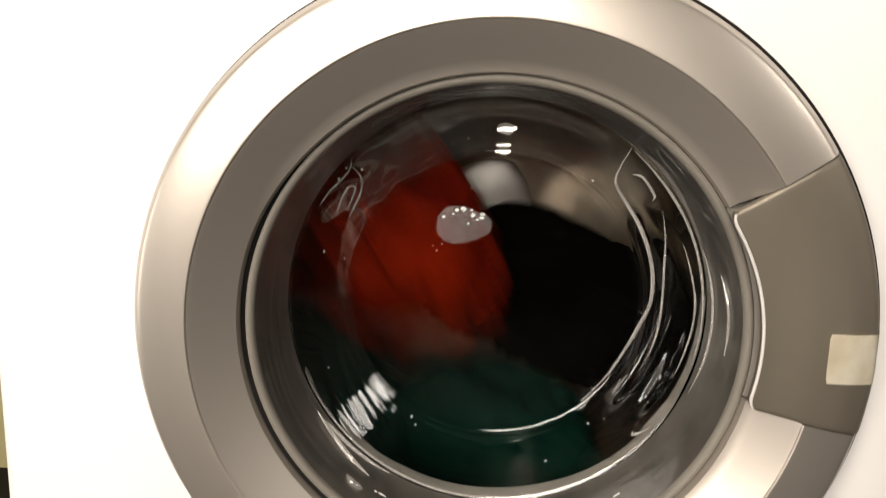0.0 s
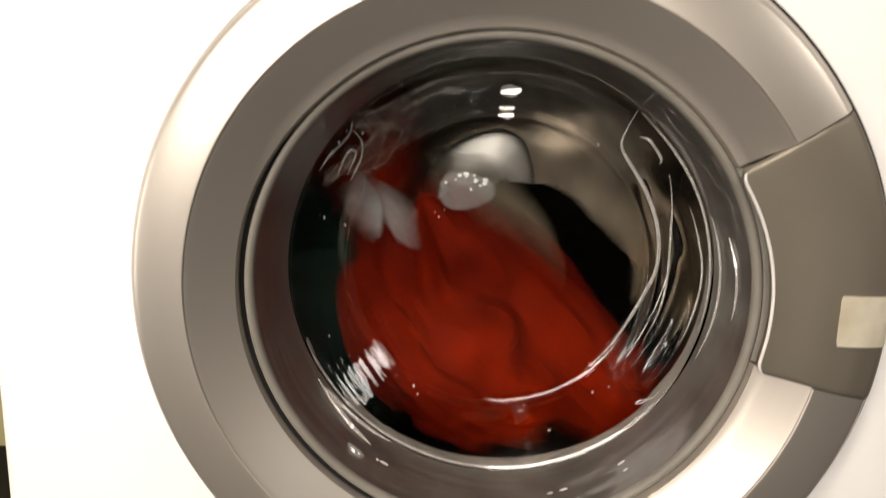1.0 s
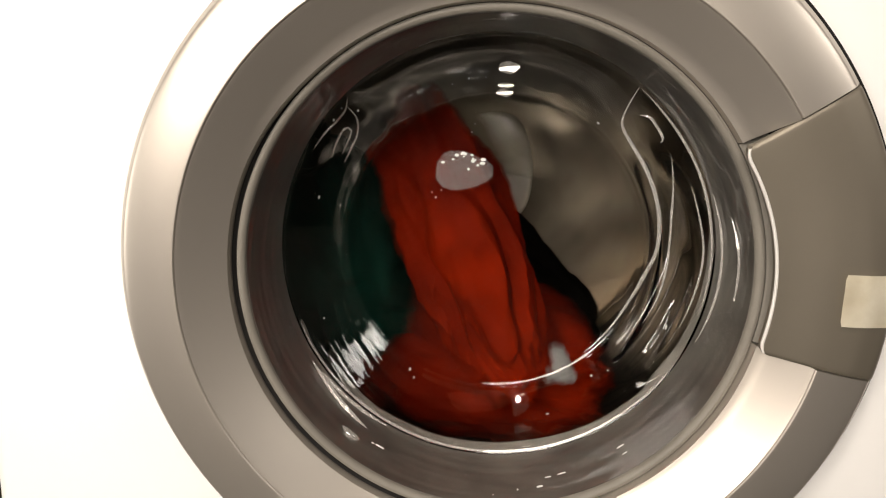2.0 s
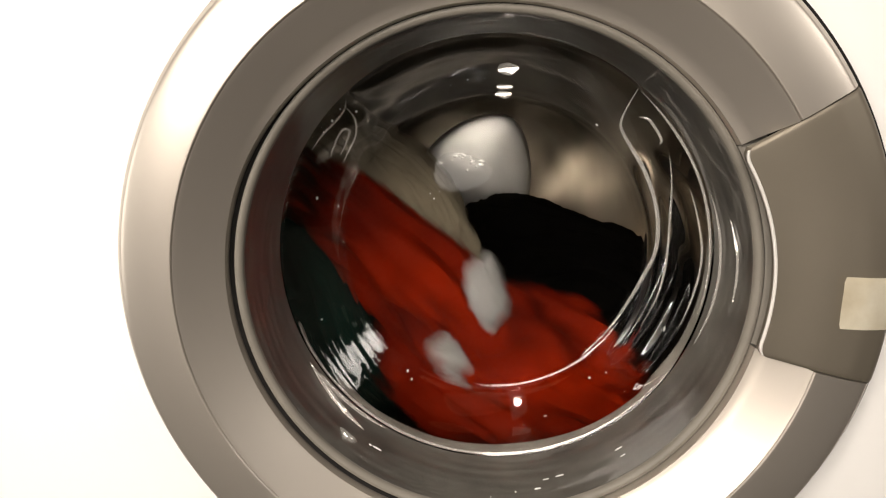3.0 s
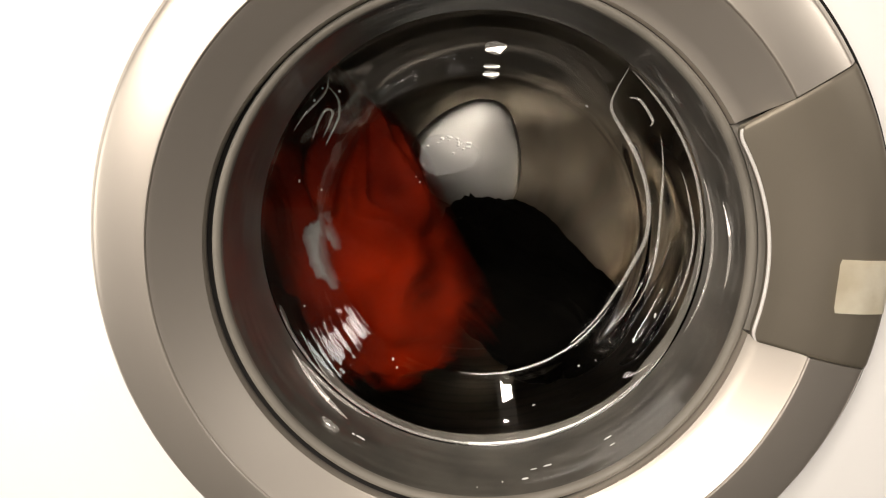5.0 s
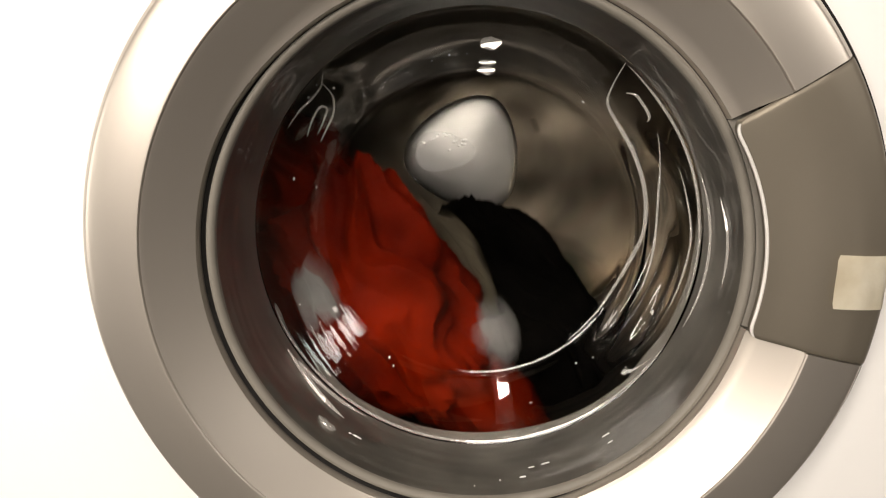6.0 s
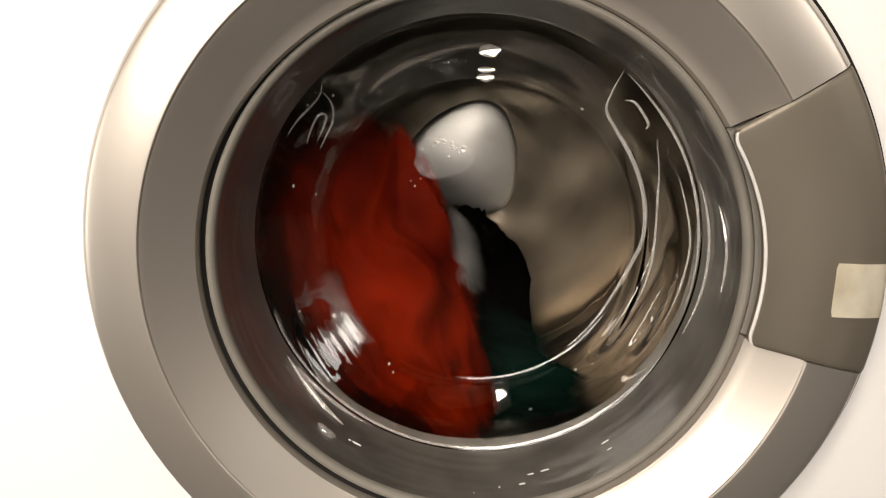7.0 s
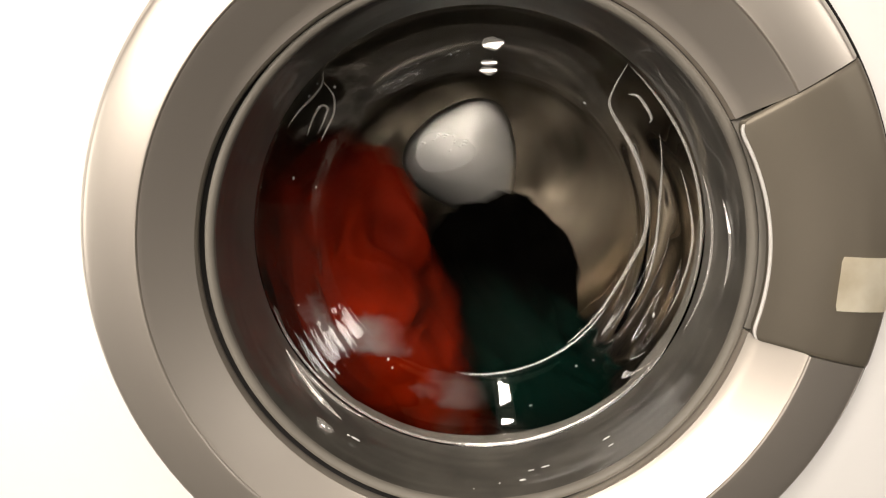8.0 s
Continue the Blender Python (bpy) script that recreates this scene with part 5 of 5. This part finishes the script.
    tumble(beige_napkin, [
        (0.0, 0.009, 0.310, 0.192, 25, 0), (0.1, 0.006, 0.360, -0.135, 20, 0), (0.2, -0.094, 0.360, -0.112, 60, 0), (0.3, -0.118, 0.330, -0.012, 60, 0),
        (0.4, -0.028, 0.270, 0.072, 30, 0), (0.5, -0.016, 0.165, 0.116, 25, 0), (0.6, 0.106, 0.240, -0.064, 75, 0), (0.7, 0.070, 0.380, -0.135, 60, 0),
        (0.8, 0.039, 0.380, -0.133, 20, 0), (0.9, 0.004, 0.360, -0.134, 20, 0), (1.0, 0.004, 0.215, 0.022, 44, 0), (1.1, -0.118, 0.330, -0.002, 60, 0),
        (1.2, -0.030, 0.270, 0.078, 30, 0), (1.3, 0.042, 0.240, 0.049, 55, 0), (1.4, 0.100, 0.240, -0.056, 75, 0), (1.5, -0.048, 0.310, 0.190, 5, 0),
        (1.6, 0.038, 0.380, -0.134, 20, 0), (1.7, 0.001, 0.360, -0.134, 20, 0), (1.8, -0.103, 0.360, -0.102, 60, 0), (1.9, -0.120, 0.330, 0.002, 60, 0),
        (2.0, -0.031, 0.270, 0.080, 30, 0), (2.1, 0.041, 0.240, 0.051, 55, 0), (2.2, 0.099, 0.240, -0.053, 75, 0), (2.3, 0.071, 0.380, -0.135, 60, 0),
        (2.4, 0.038, 0.380, -0.134, 20, 0), (2.6, 0.027, 0.330, -0.023, 50, 0), (2.8, -0.003, 0.280, -0.059, 55, 0), (2.9, -0.011, 0.280, -0.080, 55, 0),
        (3.0, -0.118, 0.180, 0.056, 65, 40), (3.1, -0.040, 0.230, -0.020, 55, 0), (3.2, -0.012, 0.230, -0.056, 65, 0), (3.3, -0.010, 0.240, -0.060, 72, 0),
        (3.4, 0.006, 0.240, -0.065, 60, 0), (3.5, -0.020, 0.310, 0.193, 15, 0), (3.6, 0.048, 0.330, -0.132, 20, 0), (3.7, 0.074, 0.330, -0.128, 30, 0),
        (3.8, -0.026, 0.350, -0.139, 40, 0), (3.9, -0.103, 0.360, -0.102, 60, 0), (4.0, -0.039, 0.310, 0.192, 15, 0), (4.1, -0.062, 0.290, -0.009, 40, 0),
        (4.2, -0.015, 0.240, -0.040, 35, 0), (4.3, -0.016, 0.230, -0.050, 42, 0), (4.4, -0.003, 0.230, -0.069, 50, 0), (4.5, 0.038, 0.230, -0.149, 75, 0),
        (4.6, 0.051, 0.290, -0.142, 50, 0), (4.7, 0.036, 0.330, -0.139, 30, 0), (4.8, -0.025, 0.350, -0.139, 40, 0), (4.9, -0.103, 0.360, -0.103, 60, 0),
        (5.0, -0.117, 0.330, -0.045, 60, 0), (5.1, -0.062, 0.290, -0.010, 40, 0), (5.2, -0.016, 0.240, -0.041, 35, 0), (5.3, -0.017, 0.230, -0.052, 42, 0),
        (5.4, -0.005, 0.230, -0.071, 50, 0), (5.5, 0.009, 0.230, -0.080, 52, 0), (5.6, 0.048, 0.290, -0.143, 50, 0), (5.7, 0.033, 0.330, -0.139, 30, 0),
        (5.8, 0.002, 0.350, -0.085, 50, 0), (5.9, -0.040, 0.330, -0.062, 50, 0), (6.0, -0.013, 0.250, -0.069, 62, 0), (6.1, -0.075, 0.280, -0.015, 50, 0),
        (6.2, 0.014, 0.235, -0.019, 18, 0), (6.3, -0.026, 0.230, -0.032, 38, 0), (6.4, -0.012, 0.230, -0.063, 56, 0), (6.5, 0.022, 0.220, -0.129, 72, 30),
        (6.6, 0.053, 0.300, -0.141, 50, 0), (6.7, 0.063, 0.330, -0.132, 30, 0), (6.8, -0.001, 0.350, -0.134, 20, 0), (6.9, -0.091, 0.360, -0.114, 60, 0),
        (7.0, 0.009, 0.310, 0.192, 25, 0), (7.1, -0.096, 0.280, -0.004, 55, 0), (7.2, -0.072, 0.235, -0.005, 50, 0), (7.3, -0.047, 0.230, -0.033, 42, 0),
        (7.4, 0.015, 0.230, -0.078, 34, 0), (7.5, -0.005, 0.250, -0.081, 55, 0), (7.6, 0.046, 0.270, -0.145, 60, 0), (7.7, 0.025, 0.310, -0.135, 20, 0),
        (7.8, -0.054, 0.350, -0.128, 40, 0), (7.9, -0.109, 0.350, -0.092, 60, 0), (8.0, -0.048, 0.310, 0.190, 5, 0),
    ])
    tumble(white_sock, [
        (0.0, -0.020, 0.310, 0.193, 15, 0), (0.1, -0.114, 0.160, 0.011, 70, 0), (0.2, -0.080, 0.140, 0.009, 55, 0), (0.3, 0.013, 0.140, -0.082, 45, 0),
        (0.4, 0.047, 0.200, -0.114, 30, 0), (0.5, 0.055, 0.140, -0.058, 60, 0), (0.6, 0.086, 0.200, -0.067, 80, 0), (0.7, 0.024, 0.350, -0.121, 60, 0),
        (0.8, -0.124, 0.300, -0.070, 60, 0), (0.9, -0.114, 0.160, 0.017, 70, 0), (1.0, -0.087, 0.150, 0.028, 55, 0), (1.1, 0.010, 0.140, -0.074, 45, 0),
        (1.2, 0.047, 0.200, -0.113, 30, 0), (1.3, 0.040, 0.145, -0.060, 50, 0), (1.4, 0.080, 0.200, -0.058, 80, 0), (1.5, 0.009, 0.310, 0.192, 25, 0),
        (1.6, -0.128, 0.300, -0.064, 60, 0), (1.7, -0.115, 0.160, 0.021, 70, 0), (1.8, -0.082, 0.140, 0.019, 55, 0), (1.9, 0.008, 0.140, -0.070, 45, 0),
        (2.0, 0.047, 0.200, -0.113, 30, 0), (2.1, 0.039, 0.145, -0.057, 50, 0), (2.2, 0.080, 0.200, -0.056, 80, 0), (2.3, 0.024, 0.350, -0.121, 60, 0),
        (2.4, -0.129, 0.300, -0.063, 60, 0), (2.6, -0.044, 0.160, 0.018, 50, 0), (2.8, -0.018, 0.140, -0.002, 55, 0), (2.9, 0.047, 0.140, -0.074, 60, 0),
        (3.0, -0.007, 0.150, -0.039, 80, 0), (3.1, 0.044, 0.150, -0.114, 30, 0), (3.2, 0.015, 0.160, -0.123, 20, 0), (3.3, -0.019, 0.200, -0.125, 20, 0),
        (3.4, -0.059, 0.260, -0.117, 30, 0), (3.5, -0.048, 0.310, 0.190, 5, 0), (3.6, -0.142, 0.260, -0.041, 75, 0), (3.7, -0.131, 0.220, 0.007, 70, 0),
        (3.8, -0.064, 0.170, 0.045, 20, 0), (3.9, -0.072, 0.145, 0.018, 40, 0), (4.0, -0.121, 0.135, 0.011, 80, 0), (4.1, -0.100, 0.135, -0.013, 60, 0),
        (4.2, 0.009, 0.140, -0.094, 45, 0), (4.3, 0.043, 0.140, -0.109, 60, 0), (4.4, 0.014, 0.145, -0.123, 20, 0), (4.5, 0.003, 0.170, -0.158, 5, 75),
        (4.6, -0.038, 0.200, -0.122, 10, 0), (4.7, -0.079, 0.250, -0.108, 40, 0), (4.8, -0.061, 0.170, 0.042, 20, 0), (4.9, -0.070, 0.145, 0.017, 40, 0),
        (5.0, -0.106, 0.135, -0.029, 70, 0), (5.1, -0.099, 0.135, -0.014, 60, 0), (5.2, 0.008, 0.140, -0.095, 45, 0), (5.3, 0.042, 0.140, -0.110, 60, 0),
        (5.4, 0.012, 0.145, -0.123, 20, 0), (5.5, -0.002, 0.150, -0.125, 8, 0), (5.6, -0.040, 0.200, -0.122, 10, 0), (5.7, -0.080, 0.250, -0.107, 40, 0),
        (5.8, -0.127, 0.200, -0.066, 70, 0), (5.9, -0.072, 0.140, -0.004, 40, 0), (6.0, -0.112, 0.140, -0.066, 60, 0), (6.1, -0.066, 0.130, -0.072, 40, 0),
        (6.2, -0.012, 0.140, -0.125, 30, 0), (6.3, -0.048, 0.130, -0.078, 25, 0), (6.4, -0.029, 0.135, -0.111, 40, 0), (6.5, -0.035, 0.150, -0.132, 12, 45),
        (6.6, -0.057, 0.200, -0.117, 20, 0), (6.7, -0.115, 0.220, -0.080, 70, 0), (6.8, -0.029, 0.140, -0.011, 20, 0), (6.9, 0.010, 0.135, -0.035, 60, 0),
        (7.0, -0.103, 0.135, -0.068, 45, 0), (7.1, -0.082, 0.130, -0.095, 40, 0), (7.2, -0.080, 0.135, -0.104, 40, 0), (7.3, -0.055, 0.130, -0.070, 40, 0),
        (7.4, -0.005, 0.135, -0.109, 10, 0), (7.5, -0.017, 0.140, -0.114, 0, 0), (7.6, -0.031, 0.140, -0.122, 10, 0), (7.7, -0.059, 0.180, -0.117, 20, 0),
        (7.8, -0.060, 0.140, -0.031, 15, 0), (7.9, -0.026, 0.135, -0.079, 20, 0), (8.0, -0.086, 0.135, -0.079, 35, 0),
    ])
    tumble(white_vest, [
        (0.0, -0.020, 0.310, 0.193, 15, 0), (0.1, -0.112, 0.210, -0.052, 70, 0), (0.2, -0.062, 0.190, -0.052, 55, 0), (0.3, 0.041, 0.190, -0.139, 45, 0),
        (0.4, 0.073, 0.250, -0.133, 30, 0), (0.5, 0.049, 0.160, -0.111, 70, 0), (0.6, 0.077, 0.250, -0.130, 80, 0), (0.7, 0.029, 0.380, -0.151, 60, 0),
        (0.8, -0.109, 0.350, -0.128, 60, 0), (0.9, -0.112, 0.210, -0.046, 70, 0), (1.0, 0.009, 0.310, 0.192, 25, 0), (1.1, 0.038, 0.190, -0.131, 45, 0),
        (1.2, 0.073, 0.250, -0.133, 30, 0), (1.3, 0.063, 0.195, -0.119, 50, 0), (1.4, 0.071, 0.250, -0.121, 80, 0), (1.5, -0.048, 0.310, 0.190, 5, 0),
        (1.6, -0.114, 0.350, -0.125, 60, 0), (1.7, -0.113, 0.210, -0.042, 70, 0), (1.8, -0.064, 0.190, -0.042, 55, 0), (1.9, 0.036, 0.190, -0.127, 45, 0),
        (2.0, 0.073, 0.250, -0.133, 30, 0), (2.1, 0.062, 0.195, -0.116, 50, 0), (2.2, 0.071, 0.250, -0.119, 80, 0), (2.3, 0.029, 0.380, -0.151, 60, 0),
        (2.4, -0.116, 0.350, -0.124, 60, 0), (2.6, -0.021, 0.210, -0.041, 50, 0), (2.8, 0.000, 0.190, -0.063, 55, 0), (2.9, 0.060, 0.190, -0.136, 60, 0),
        (3.0, -0.027, 0.150, -0.097, 60, 20), (3.1, 0.078, 0.200, -0.148, 30, 0), (3.2, 0.056, 0.210, -0.142, 20, 0), (3.3, 0.027, 0.250, -0.152, 20, 0),
        (3.4, -0.017, 0.310, -0.156, 30, 0), (3.5, -0.020, 0.310, 0.193, 15, 0), (3.6, -0.142, 0.310, -0.101, 75, 0), (3.7, -0.129, 0.270, -0.056, 70, 0),
        (3.8, -0.014, 0.220, 0.006, 20, 0), (3.9, -0.039, 0.195, -0.036, 40, 0), (4.0, -0.023, 0.150, -0.054, 80, 0), (4.1, -0.087, 0.185, -0.075, 60, 0),
        (4.2, 0.037, 0.190, -0.151, 45, 0), (4.3, 0.052, 0.190, -0.160, 60, 0), (4.4, 0.061, 0.195, -0.156, 20, 0), (4.5, 0.009, 0.310, 0.192, 25, 0),
        (4.6, 0.018, 0.250, -0.152, 10, 0), (4.7, -0.044, 0.300, -0.154, 40, 0), (4.8, -0.011, 0.220, 0.003, 20, 0), (4.9, -0.037, 0.195, -0.037, 40, 0),
        (5.0, -0.104, 0.185, -0.092, 70, 0), (5.1, -0.086, 0.185, -0.076, 60, 0), (5.2, 0.036, 0.190, -0.152, 45, 0), (5.3, 0.050, 0.190, -0.160, 60, 0),
        (5.4, 0.059, 0.195, -0.157, 20, 0), (5.5, 0.055, 0.200, -0.153, 8, 0), (5.6, 0.016, 0.250, -0.152, 10, 0), (5.7, -0.046, 0.300, -0.154, 40, 0),
        (5.8, -0.119, 0.250, -0.121, 70, 0), (5.9, -0.039, 0.190, -0.058, 40, 0), (6.0, 0.024, 0.165, -0.093, 80, 35), (6.1, -0.033, 0.180, -0.126, 40, 0),
        (6.2, 0.029, 0.190, -0.167, 30, 0), (6.3, -0.002, 0.180, -0.121, 25, 0), (6.4, 0.004, 0.185, -0.165, 40, 0), (6.5, -0.048, 0.310, 0.190, 5, 0),
        (6.6, -0.007, 0.250, -0.156, 20, 0), (6.7, -0.106, 0.270, -0.131, 70, 0), (6.8, 0.021, 0.190, -0.050, 20, 0), (6.9, 0.023, 0.185, -0.097, 60, 0),
        (7.0, -0.021, 0.175, -0.019, 75, 0), (7.1, -0.049, 0.180, -0.149, 40, 0), (7.2, -0.047, 0.185, -0.158, 40, 0), (7.3, -0.022, 0.180, -0.124, 40, 0),
        (7.4, 0.051, 0.185, -0.139, 10, 0), (7.5, -0.020, 0.310, 0.193, 15, 0), (7.6, 0.025, 0.190, -0.152, 10, 0), (7.7, -0.009, 0.230, -0.156, 20, 0),
        (7.8, -0.007, 0.190, -0.066, 15, 0), (7.9, 0.024, 0.185, -0.118, 20, 0), (8.0, -0.024, 0.165, -0.134, 50, 30),
    ])
    tumble(black_trousers, [
        (0.0, 0.072, 0.270, -0.045, 20, 0), (0.5, 0.121, 0.360, -0.059, 60, 0), (1.0, 0.075, 0.360, -0.081, 40, 0), (1.5, 0.006, 0.290, -0.094, 30, 0),
        (2.0, 0.020, 0.350, -0.114, 45, 0), (2.5, 0.068, 0.350, -0.122, 20, 0), (3.0, 0.075, 0.330, -0.080, 15, 0), (3.5, -0.024, 0.330, -0.099, 50, 0),
        (4.0, 0.016, 0.340, -0.130, 85, 0), (4.5, -0.025, 0.330, -0.104, 40, 0), (5.0, 0.062, 0.350, -0.121, 40, 0), (5.4, 0.006, 0.350, -0.113, 60, 0),
        (6.0, 0.046, 0.300, -0.128, 50, 0), (6.5, 0.016, 0.360, -0.154, 62, 0), (7.0, -0.010, 0.330, -0.151, 80, 0), (7.5, 0.026, 0.280, -0.098, 42, 0),
        (8.0, 0.032, 0.310, -0.135, 80, 0),
    ])


motions()
